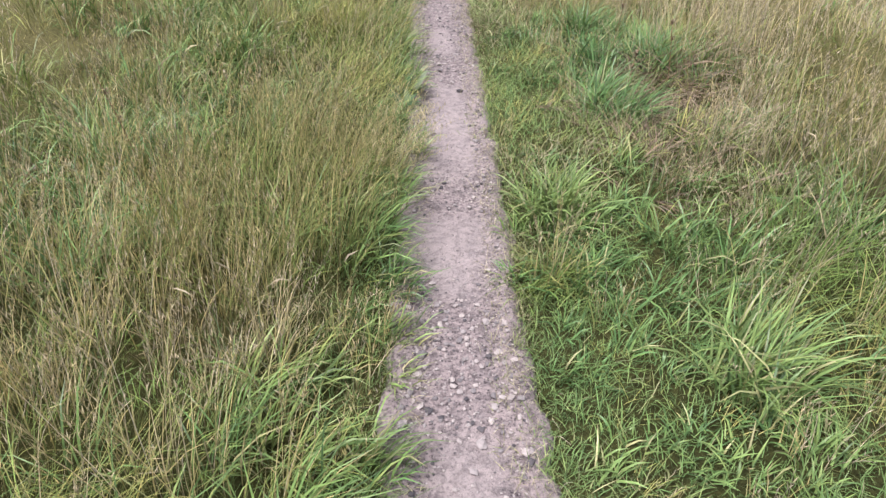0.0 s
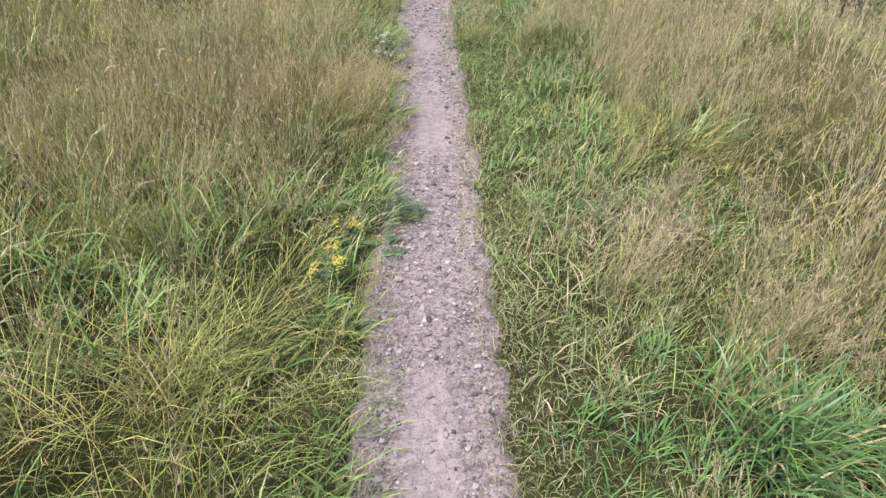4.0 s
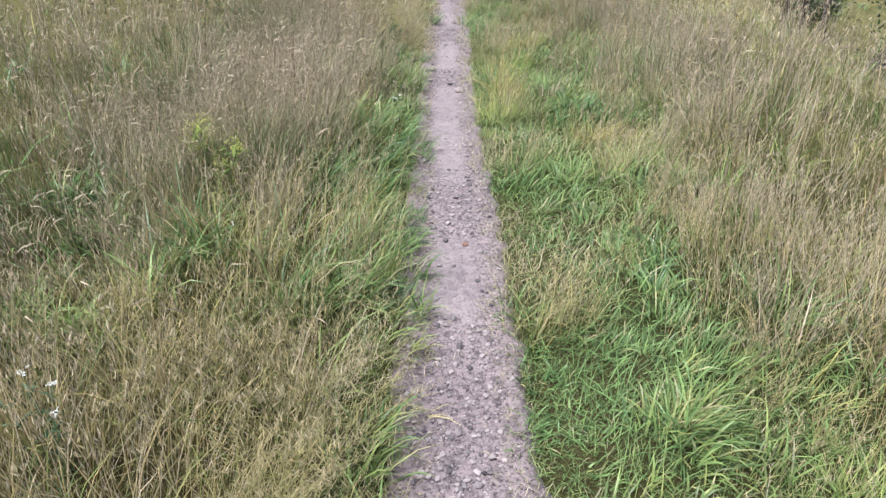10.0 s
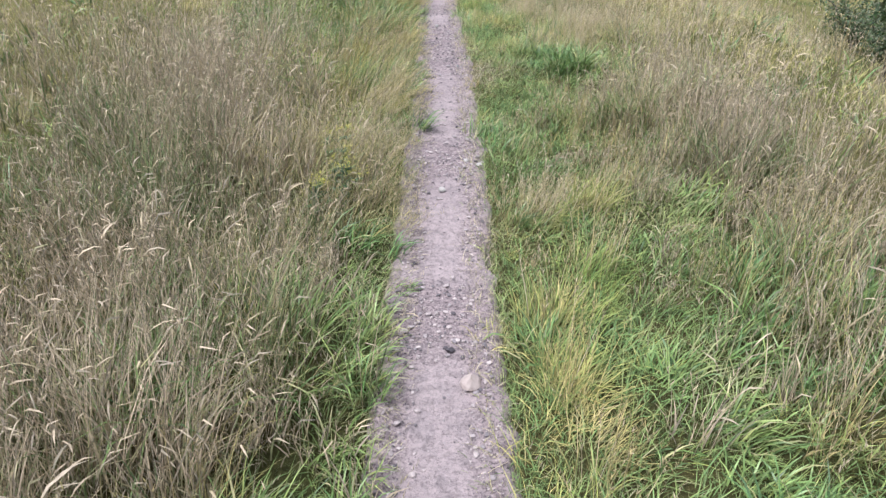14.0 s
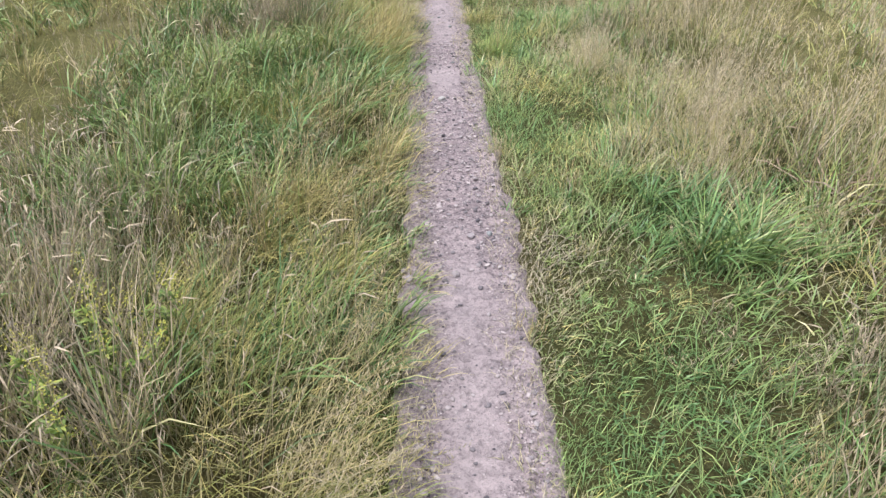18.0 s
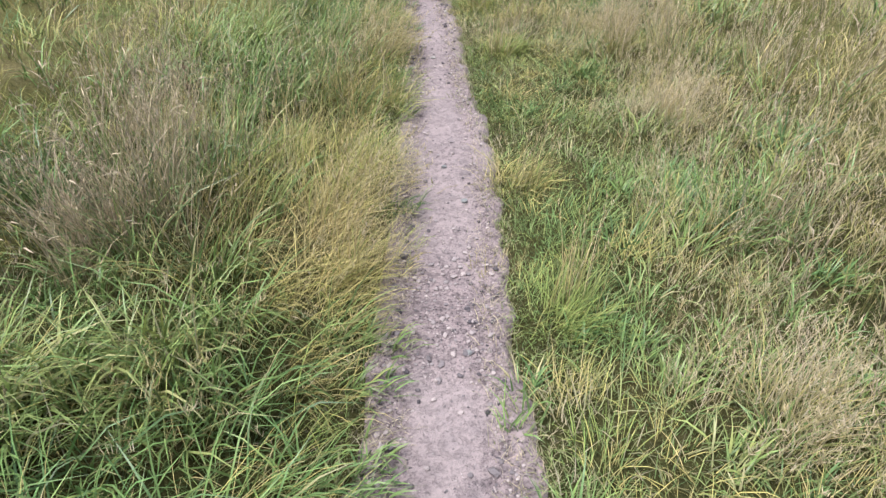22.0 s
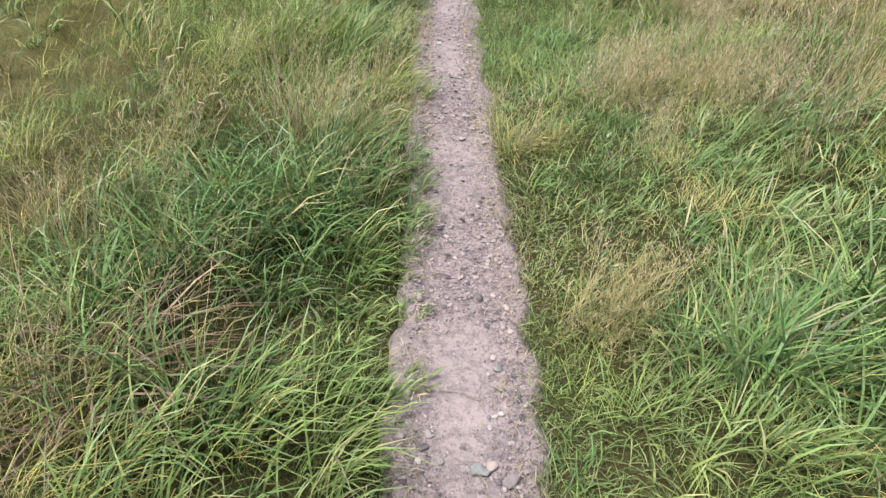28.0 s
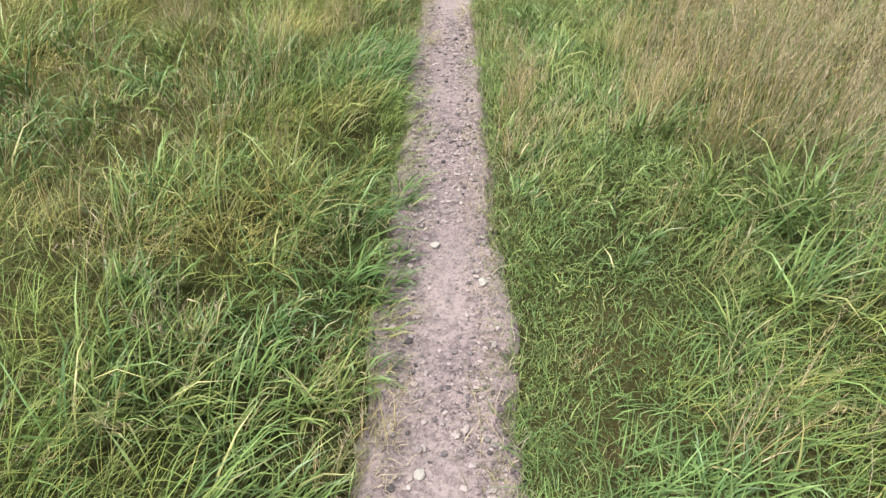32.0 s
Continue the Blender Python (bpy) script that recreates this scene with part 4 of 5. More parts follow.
def carpet(n, x0, x1, y0, y1, low, high, seg):
    """Dense short undergrowth between the tufts, as fresh or as withered as what stands over it."""
    x, y = rng.uniform(x0, x1, n), rng.uniform(y0, y1, n)
    c, h = middle(y), half_width(y)
    d = np.abs(x - c) - h
    ok = (rng.random(n) < smooth(-0.06, 0.03, d + 0.08 * (vnoise(x, y, 0.1, 93) - 0.5))) & ~open_dip(x, y)
    x, y, d = x[ok], y[ok], d[ok]
    n, w, u = len(x), mixture(x, y), rng.random(len(x))
    edge = np.exp(-np.maximum(d, 0) / 0.06)
    withered = w[:, 2] + w[:, 3] + w[:, 5] + w[:, 6]
    dry = np.clip(0.08 + 0.42 * withered + 0.2 * w[:, 1] + 0.6 * edge - 0.1 * freshness(y) + 0.5 * (vnoise(x, y, 0.4, 91) - 0.5) + rng.normal(0, 0.14, n), 0, 1)
    L = (low + (high - low) * u) * (0.5 + vnoise(x, y, 0.3, 92)) * (0.35 + 0.65 * smooth(0.0, 0.25, d))
    root = np.stack([x, y, land(x, y) - 0.005], 1)
    swards["turf"].take(*strips(root, L, 0.0023 + 0.0020 * rng.random(n), 6.283 * rng.random(n), 0.2 + 0.8 * rng.random(n), 0.8 * rng.random(n), seg, (0.9, 0.8, 0.0)[-seg - 1:], rng.normal(0, 0.6, n), dry))


carpet(150000, -0.4, 1.35, 0.6, 33.6, 0.035, 0.10, 2)
carpet(60000, -1.7, 0.1, 0.6, 33.6, 0.07, 0.18, 1)
carpet(16000, -2.6, 1.6, 33.0, 37.0, 0.09, 0.2, 1)
carpet(16000, -2.9, -1.6, 24.0, 33.5, 0.09, 0.2, 1)
carpet(16000, -0.4, 1.0, 28.0, 33.6, 0.04, 0.11, 2)
plant_zone(-8.5, -3.6, 3.5, 38.0, 8, 2.6, 0.42)
plant_zone(3.6, 9.0, 3.5, 38.0, 8, 2.6, 0.42)
plant_zone(-2.0, 2.0, 33.6, 38.0, 40, 1.4, 0.8)
plant_zone(-6.0, 6.0, -4.0, 0.5, 8, 2.4, 0.4)
plant_zone(-22.0, -8.5, -6.0, 48.0, 1.0, 6.0, 0.4)
plant_zone(9.0, 22.0, -6.0, 48.0, 1.0, 6.0, 0.4)
plant_zone(-8.5, 9.0, 38.0, 48.0, 2.0, 5.0, 0.4)

LABELS = {"green": ("green_grass", "lush green broad-bladed grass arching over the meadow"),
          "fine": ("fine_grass", "fine yellow-green meadow grass in leaning tufts"),
          "straw": ("dry_grass", "tall straw-coloured dry grass with feathery seed heads"),
          "brown": ("brown_grass", "tall pinkish-brown withered grass with nodding seed heads"),
          "turf": ("short_grass", "short trodden green turf beside the footpath"),
          "bent": ("feathery_grass", "feathery pinkish-tan grass panicles above green leaves"),
          "dead": ("dead_stalks", "collapsed dark brown dead stalks among the grass")}
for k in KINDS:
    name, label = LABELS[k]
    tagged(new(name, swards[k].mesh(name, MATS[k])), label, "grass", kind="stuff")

# dead stems scattered flat on the verges and the edges of the trail
n = 9000
y = rng.uniform(0.6, 33.5, n)
side = np.where(rng.random(n) < 0.5, -1, 1)
x = middle(y) + side * (half_width(y) + rng.normal(0.015, 0.045, n))
litter = Sward()
z = np.maximum(tread(x, y), land(x, y) - 0.02) + 0.006
litter.take(*strips(np.stack([x, y, z], 1), 0.02 + 0.08 * rng.random(n) ** 2, 0.0013 + 0.0012 * rng.random(n), rng.random(n) * 6.28, np.full(n, 1.5), rng.normal(0, 0.08, n), 3, REED, np.full(n, 0.0), rng.random(n)))
tagged(new("straw_litter", litter.mesh("straw_litter", M_LITTER)), "pale dead grass stems lying along the path edges", "litter", kind="stuff")

# ---------------------------------------------------------------- stones
def pebble(seed, level, flat=0.6, sharp=0.25):
    """A worn, slightly angular stone about 1 m across, to be scaled. Returns vertices and triangles."""
    bm = bmesh.new()
    bmesh.ops.create_icosphere(bm, subdivisions=level, radius=0.5)
    r = random.Random(seed)
    cuts = [(Vector((r.gauss(0, 1), r.gauss(0, 1), r.gauss(0, 0.7))).normalized(), r.uniform(0.26, 0.42)) for _ in range(7)]
    for v in bm.verts:
        for normal, depth in cuts:
            over = v.co.dot(normal) - depth
            if over > 0:
                v.co -= normal * over * 0.92
        v.co += Vector((r.gauss(0, 1), r.gauss(0, 1), r.gauss(0, 1))) * sharp * 0.06
        v.co.z *= flat
        v.co.x *= 1.2
    vs = np.array([v.co[:] for v in bm.verts])
    bm.verts.index_update()
    fs = np.array([[v.index for v in f.verts] for f in bm.faces])
    bm.free()
    return vs, fs


def scatter_mesh(name, shapes, x, y, z, size, material):
    """Many stones in one mesh."""
    V, F, at = [], [], 0
    which = rng.integers(0, len(shapes), len(x))
    for k, (vs, fs) in enumerate(shapes):
        pick = np.flatnonzero(which == k)
        a = rng.random(len(pick)) * 6.283
        c, s = np.cos(a)[:, None], np.sin(a)[:, None]
        p = vs[None] * size[pick][:, None, None]
        q = np.stack([p[..., 0] * c - p[..., 1] * s + x[pick][:, None], p[..., 0] * s + p[..., 1] * c + y[pick][:, None], p[..., 2] + z[pick][:, None]], 2)
        V.append(q.reshape(-1, 3))
        F.append((fs[None] + (np.arange(len(pick)) * len(vs))[:, None, None] + at).reshape(-1, 3))
        at += len(pick) * len(vs)
    return mesh_from(name, np.concatenate(V), [np.concatenate(F)], material, flat=True)


def octa(seed):
    r = random.Random(seed)
    vs = np.array([(0.6, 0, 0), (-0.5, 0.1, 0), (0, 0.45, 0), (0.1, -0.5, 0), (0, 0, 0.35), (0, 0, -0.35)]) + np.array([[r.gauss(0, 0.09) for _ in range(3)] for _ in range(6)])
    return vs, np.array([(0, 2, 4), (2, 1, 4), (1, 3, 4), (3, 0, 4), (2, 0, 5), (1, 2, 5), (3, 1, 5), (0, 3, 5)])


def on_trail(n, floor=0.08):
    """Places on the trail, thick where it is gravelly."""
    y = rng.uniform(0.4, 33.6, n * 8)
    x = middle(y) + rng.uniform(-1.1, 1.1, n * 8) * half_width(y)
    keep = rng.random(n * 8) < floor + (1 - floor) * grit_at(x, y)
    return x[keep][:n], y[keep][:n]


x, y = on_trail(24000, 0.22)
size = 0.004 + 0.008 * rng.random(len(x)) ** 2
tagged(new("gravel", scatter_mesh("gravel", [octa(k) for k in range(8)], x, y, tread(x, y) + size * 0.15, size, M_STONE)),
       "fine pinkish-grey gravel scattered over the footpath", "gravel", kind="stuff")
x, y = on_trail(11000, 0.03)
size = 0.008 + 0.020 * rng.random(len(x)) ** 3
tagged(new("gravel", scatter_mesh("gravel", [pebble(k, 1, 0.6, 0.6) for k in range(8)], x, y, tread(x, y) + size * 0.2, size, M_STONE)),
       "coarse grey and pink gravel pressed into the footpath", "gravel", kind="stuff")

SHAPES = []
for k in range(8):
    vs, fs = pebble(20 + k, 1, 0.66, 0.6)
    SHAPES.append(mesh_from("stone", vs, [fs], M_STONE, flat=True))


def loose_stone(x, y, size, material, label, turn=0.0, level=2, name="stone"):
    """A larger stone lying on the trail."""
    vs, fs = pebble(int(abs(x) * 1000 + y * 100), level, 0.68, 0.4)
    z = float(tread(np.array([x]), np.array([y]))[0])
    ob = tagged(new(name, mesh_from(name, vs * size, [fs], material, flat=True)), label, "stone", "loose stones on the path")
    ob.matrix_world = pose(x, y, z + size * 0.2, 0, 0, turn)
    return ob


GREY, PALE, PINK, DARK = "rough grey stone lying on the footpath", "pale angular stone lying on the footpath", "pinkish angular stone lying on the footpath", "dark slate-grey stone on the footpath"
loose_stone(0.13, 14.38, 0.08, M_PINK, "large pinkish angular stone on the footpath edge", 20)
loose_stone(0.09, 9.84, 0.034, M_BRICK, "flat fragment of red brick on the footpath", 5, 1, "brick_fragment")
loose_stone(0.08, 11.80, 0.034, M_BRICK, "broken red brick fragment on the footpath", 40, 1, "brick_fragment")
loose_stone(0.06, 9.83, 0.028, M_PALE, PALE, 10)
loose_stone(0.13, 9.72, 0.04, M_PALE, PALE, 70)
loose_stone(0.02, 20.5, 0.052, M_PALE, "cream-white stone sunk in the footpath", 15)
for sx, sy, ss in ((0.20, 16.47, 0.042), (0.30, 16.45, 0.03), (0.27, 16.35, 0.05), (0.04, 16.04, 0.05), (-0.12, 16.06, 0.038), (-0.09, 17.34, 0.026)):
    loose_stone(sx, sy, ss, M_PALE if ss > 0.04 else M_STONE, PALE if ss > 0.04 else GREY, sx * 400)
for sx, sy, ss in ((-0.16, 18.38, 0.045), (-0.18, 18.44, 0.035), (-0.09, 18.39, 0.03), (-0.02, 19.01, 0.035), (0.12, 18.72, 0.04), (0.28, 18.38, 0.032)):
    loose_stone(sx, sy, ss, M_STONE, GREY, sx * 500)
for sx, sy, ss in ((0.21, 18.74, 0.032), (0.12, 21.30, 0.026), (-0.11, 21.84, 0.03), (0.13, 22.33, 0.034), (0.03, 22.69, 0.03), (-0.04, 26.42, 0.034)):
    loose_stone(sx, sy, ss, M_BLUE, DARK, sy * 40)
for sx, sy, ss in ((-0.19, 24.34, 0.042), (-0.20, 24.24, 0.036), (-0.22, 24.13, 0.048), (-0.16, 24.23, 0.03), (-0.20, 24.97, 0.036), (-0.08, 24.89, 0.034), (0.01, 24.23, 0.03), (-0.14, 23.84, 0.04), (-0.17, 23.89, 0.03)):
    loose_stone(sx, sy, ss, M_STONE, GREY, sy * 90)
loose_stone(-0.05, 24.39, 0.036, M_PALE, PALE, 30)
for sx, sy, ss in ((-0.26, 26.10, 0.03), (-0.21, 26.06, 0.028), (-0.00, 26.0, 0.05), (0.02, 25.81, 0.036), (0.06, 25.75, 0.036), (-0.14, 25.81, 0.032), (-0.21, 25.69, 0.04), (-0.25, 26.15, 0.034)):
    loose_stone(sx, sy, ss, M_STONE, GREY, sy * 70)
loose_stone(-0.09, 26.03, 0.055, M_BLUE, "flat blue-grey slate stone in the footpath", 20)
loose_stone(-0.06, 26.05, 0.04, M_PINK, PINK, 60)
loose_stone(0.05, 25.58, 0.04, M_PALE, PALE, 60)
loose_stone(0.10, 25.55, 0.04, M_PALE, PALE, 15)
loose_stone(-0.27, 28.82, 0.036, M_BLUE, DARK, 10)
for sx, sy, ss in ((-0.38, 27.85, 0.03), (-0.34, 27.92, 0.028), (-0.50, 29.37, 0.03), (-0.35, 29.89, 0.024), (-0.47, 29.75, 0.024)):
    loose_stone(sx, sy, ss, M_STONE, GREY, sy * 30)
loose_stone(-0.46, 30.48, 0.036, M_PALE, PALE, 10)
loose_stone(-0.42, 29.42, 0.034, M_PALE, PALE, 50)
loose_stone(-0.26, 30.25, 0.046, M_PALE, PALE, 80)
for sx, sy, ss in ((-0.00, 1.9, 0.026), (0.18, 1.8, 0.034), (0.08, 1.7, 0.03), (0.26, 1.21, 0.03), (-0.07, 1.54, 0.034), (0.13, 1.25, 0.036)):
    loose_stone(sx, sy, ss, M_STONE, GREY, sy * 130)


# ---------------------------------------------------------------- plants
def tube(points, r0, r1, sides=5):
    """A tapering round stem along points."""
    pts = np.asarray(points, float)
    n = len(pts)
    d = np.gradient(pts, axis=0)
    d /= np.linalg.norm(d, axis=1, keepdims=True) + 1e-9
    ref = np.where(np.abs(d[:, 2:3]) > 0.9, np.array([[1.0, 0, 0]]), np.array([[0, 0, 1.0]]))
    a = np.cross(d, ref)
    a /= np.linalg.norm(a, axis=1, keepdims=True)
    b = np.cross(d, a)
    ang = np.arange(sides) / sides * 2 * math.pi
    r = np.linspace(r0, r1, n)[:, None, None]
    v = pts[:, None] + r * (np.cos(ang)[None, :, None] * a[:, None] + np.sin(ang)[None, :, None] * b[:, None])
    i, k = np.arange(n - 1)[:, None] * sides, np.arange(sides)[None]
    k2 = (k + 1) % sides
    return v.reshape(-1, 3), np.stack([i + k, i + k2, i + sides + k2, i + sides + k], 2).reshape(-1, 4)


def stem_path(base, az, height, lean, n=6):
    s = np.linspace(0, 1, n)
    out = height * lean * s ** 1.6
    return np.stack([base[0] + np.cos(az) * out, base[1] + np.sin(az) * out, base[2] + height * s * (1 - 0.3 * lean * s)], 1)


def blossom(centre, radius, count, petal, flat=1.0):
    """A loose cluster of tiny four-petalled flowers."""
    V, F = [], []
    for k in range(count):
        c = np.array(centre) + rng.normal(0, 1, 3) * radius * np.array([0.5, 0.5, 0.5 * flat])
        for j in range(4):
            a = j * 1.571 + rng.random()
            u, w = np.array([math.cos(a), math.sin(a), 0.35]), np.array([-math.sin(a), math.cos(a), 0.0])
            i = len(V)
            V += [c, c + petal * (0.6 * u + 0.45 * w), c + petal * 1.15 * u, c + petal * (0.6 * u - 0.45 * w)]
            F.append((i, i + 1, i + 2, i + 3))
    return np.array(V), np.array(F)


def leaflets(path, count, length, width, drop=0.9):
    s = Sward()
    at = np.asarray(path)[rng.integers(0, len(path) - 1, count)]
    s.take(*strips(at, length * (0.6 + 0.6 * rng.random(count)), np.full(count, width), rng.random(count) * 6.28, 0.6 + 0.5 * rng.random(count), drop * rng.random(count), 3, (0.4, 1.0, 0.8, 0.0), rng.normal(0, 0.3, count), np.clip(rng.normal(0.3, 0.25, count), 0, 1)))
    return s


def flowering_plant(name, x, y, height, stems, petal_material, head, petals, petal, leaf, label, lean=0.25, flat=1.0, side=1, foliage=M_HERB):
    """Several leafy stems from one root, each with a cluster of flowers at its top."""
    base = (0, 0, 0)
    root = tagged(new(name), label, "wildflower")
    root.matrix_world = pose(x, y, float(land(np.array([x]), np.array([y]))[0]))
    for k in range(stems):
        pth = stem_path((rng.normal(0, 0.02), rng.normal(0, 0.02), 0), rng.normal(0, 1.3) if side > 0 else rng.random() * 6.28, height * (0.7 + 0.4 * rng.random()), lean * (0.4 + rng.random()))
        v, q = tube(pth, 0.0022, 0.0012)
        stem = part("stem", mesh_from("stem", v, [q], M_STEM), None, root)
        tagged(part("foliage", leaflets(pth, 30, leaf, leaf * 0.16).mesh("foliage", foliage), None, stem), kind="stuff")
        v, q = blossom(pth[-1], head, int(petals * 2.2), petal * 0.66, flat)
        tagged(part("flower_head", mesh_from("flower_head", v, [q], petal_material, flat=True), None, stem), kind="stuff")
    return root


GOLD = "wild plant with small bright yellow flower spikes among grass"
flowering_plant("yellow_wildflower", -0.35, 5.66, 0.22, 5, M_YELLOW, 0.03, 14, 0.0065, 0.05, GOLD)
flowering_plant("yellow_wildflower", -0.29, 5.90, 0.20, 4, M_YELLOW, 0.026, 11, 0.006, 0.05, GOLD)
flowering_plant("yellow_wildflower", -0.56, 16.0, 0.38, 5, M_SPIKE, 0.045, 10, 0.008, 0.06, GOLD)
flowering_plant("yellow_wildflower", -0.50, 15.72, 0.34, 5, M_SPIKE, 0.045, 10, 0.008, 0.06, GOLD)
flowering_plant("yellow_wildflower", -0.62, 15.66, 0.32, 4, M_SPIKE, 0.04, 10, 0.008, 0.06, GOLD)
BUDS = "tall leafy plant with yellow-green buds standing in brown grass"
flowering_plant("yellow_wildflower", -1.36, 12.38, 0.46, 6, M_LIME, 0.05, 14, 0.009, 0.09, BUDS, 0.2, foliage=M_LIMELEAF)
flowering_plant("yellow_wildflower", -1.22, 12.22, 0.40, 4, M_LIME, 0.045, 12, 0.009, 0.09, BUDS, 0.25, foliage=M_LIMELEAF)
SPIKES = "leafy plant with lime-yellow flower spikes in tall grass"
for sx, sy, sh in ((-1.15, 17.75, 0.46), (-1.0, 17.6, 0.42), (-0.95, 17.85, 0.48), (-1.12, 17.38, 0.42), (-1.25, 17.55, 0.4)):
    flowering_plant("yellow_wildflower", sx, sy, sh, 4, M_SPIKE, 0.03, 16, 0.0055, 0.06, SPIKES, 0.2, 2.4, foliage=M_LIMELEAF)
SMALL = "small yellow-flowered herb at the path edge"
flowering_plant("yellow_wildflower", -0.42, 9.50, 0.2, 4, M_LIME, 0.03, 16, 0.007, 0.05, SMALL)
flowering_plant("yellow_wildflower", -0.22, 9.62, 0.13, 3, M_YELLOW, 0.016, 10, 0.006, 0.04, SMALL)
YARROW = "white flat-topped wildflower leaning at the path edge"
flowering_plant("white_wildflower", -0.27, 8.32, 0.22, 5, M_WHITE, 0.02, 14, 0.006, 0.05, YARROW, 0.35, 0.4, -1)
flowering_plant("white_wildflower", -0.23, 8.18, 0.16, 3, M_WHITE, 0.016, 11, 0.006, 0.05, YARROW, 0.45, 0.4, -1)
flowering_plant("white_wildflower", -1.16, 10.30, 0.36, 4, M_WHITE, 0.016, 8, 0.005, 0.05, "white flat-topped wildflower among tall dry grass", 0.2, 0.4, -1)
flowering_plant("white_wildflower", -0.36, 13.62, 0.24, 4, M_WHITE, 0.014, 8, 0.005, 0.05, YARROW, 0.25, 0.4, -1)


def herb(x, y, radius, count, width, label, feathery=False, rise=0.5):
    """A low rosette of broad leaves, or a mound of fine feathery ones."""
    root = tagged(new("weed"), label, "weed")
    root.matrix_world = pose(x, y, float(land(np.array([x]), np.array([y]))[0]))
    for k in range(3 if feathery else count):
        s = Sward()
        n = count if feathery else 1
        r = rng.normal(0, 0.3 * radius if feathery else 0.01, (n, 3)) * (1, 1, 0)
        s.take(*strips(r, radius * (0.7 + 0.5 * rng.random(n)), width * (0.7 + 0.6 * rng.random(n)), rng.random(n) * 6.28, rise + 0.5 * rng.random(n), 0.5 + 0.5 * rng.random(n), 4, LEAF4 if feathery else (0.25, 0.9, 1.0, 0.7, 0.0), rng.normal(0, 0.2, n), np.clip(rng.normal(0.4, 0.15, n), 0, 1)))
        part("leaf", s.mesh("leaf", M_HERB), None, root)
    return root


herb(-0.08, 6.24, 0.12, 130, 0.003, "low feathery grey-green weed spilling onto the footpath", True, 0.7)
herb(-0.14, 5.97, 0.11, 9, 0.035, "dark broad-leaved weed rosette at the path edge", False, 0.9)
herb(-0.15, 3.90, 0.17, 12, 0.035, "blue-green broad-leaved weed at the path edge", False, 0.5)
herb(-0.17, 3.74, 0.15, 10, 0.03, "blue-green broad-leaved weed at the path edge", False, 0.5)
herb(-0.20, 11.45, 0.12, 9, 0.03, "pale green broad-leaved weed at the path edge", False, 0.8)
herb(-0.23, 11.30, 0.13, 9, 0.032, "pale green broad-leaved weed at the path edge", False, 0.8)
herb(-0.19, 7.93, 0.09, 8, 0.022, "grey-green small-leaved weed on the path edge", False, 0.9)
herb(-0.34, 18.10, 0.13, 8, 0.03, "pale green broad-leaved weed beside the footpath", False, 0.6)


def dry_stem(x, y, length, turn, label="long dry straw stem lying across the footpath"):
    z = float(tread(np.array([x]), np.array([y]))[0]) + 0.012
    s = np.linspace(-0.5, 0.5, 7)
    v, q = tube(np.stack([s * length, 0.04 * length * np.cos(s * 4), 0.004 * np.cos(s * 9)], 1), 0.0018, 0.0011)
    ob = tagged(new("dry_stem", mesh_from("dry_stem", v, [q], M_LITTER)), label, "stem", "dry stems on the path")
    ob.matrix_world = pose(x, y, z, 0, 0, turn)


dry_stem(-0.27, 29.64, 0.32, -80)
dry_stem(-0.21, 29.55, 0.2, -60)
dry_stem(-0.16, 26.30, 0.13, -15)
dry_stem(-0.21, 26.6, 0.06, 70)
dry_stem(-0.06, 10.2, 0.12, 10)
dry_stem(0.05, 22.45, 0.14, 40)


def stalk(x, y, height, label):
    """A single withered dock stalk with a rusty seed spike."""
    root = tagged(new("dead_stalk"), label, "stalk", "withered upright stalks")
    root.matrix_world = pose(x, y, float(land(np.array([x]), np.array([y]))[0]))
    pth = stem_path((0, 0, 0), rng.random() * 6.28, height, 0.12)
    v, q = tube(pth, 0.003, 0.0015)
    part("stem", mesh_from("stem", v, [q], M_BROWNSTEM), None, root)
    s = leaflets(pth[3:], 40, 0.03, 0.006)
    tagged(part("seed_spike", s.mesh("seed_spike", M_DEAD), None, root), kind="stuff")


for sx, sy, sh in ((-0.99, 27.72, 0.55), (-1.50, 5.9, 0.6), (1.45, 3.9, 0.5), (1.30, 4.7, 0.55), (1.10, 3.6, 0.4), (-1.35, 2.7, 0.7), (-1.90, 14.2, 0.75), (-1.00, 13.2, 0.7), (-1.30, 22.9, 0.6), (2.10, 11.9, 0.65), (-2.30, 12.4, 0.7), (1.80, 8.9, 0.5)):
    stalk(sx, sy, sh, "withered upright brown stalk standing in the grass")


def tussock(x, y, size, kind, label, lean=0.35, tufts=9):
    """A raised clump that stands out of the meadow, with its live and its withered blades."""
    root = tagged(new("grass_tussock"), label, "grass tussock", "grass tussocks")
    n = tufts
    a, r = rng.random(n) * 6.28, 0.16 * size * rng.random(n) ** 0.5
    cx, cy = x + np.cos(a) * r, y + np.sin(a) * r
    z0 = float(land(np.array([x]), np.array([y]))[0])
    root.matrix_world = pose(x, y, z0)
    for name, k, m in (("live_tuft", kind, n), ("withered_tuft", "straw" if kind == "fine" else "fine", max(2, n // 4))):
        s = Sward()
        grow(s, k, cx[:m], cy[:m], np.full(m, size), np.full(m, 1.15), 1.0, lean, 4 if k == "green" else 3)
        me = s.mesh(name, MATS[k])
        me.transform(Matrix.Translation((-x, -y, -z0)))
        tagged(part(name, me, None, root), kind="stuff")


def off_trail(x, y):
    """Keeps a clump clear of the trodden ground."""
    c = float(middle(y))
    return min(x, c - 0.46) if x < c else max(x, c + 0.37)


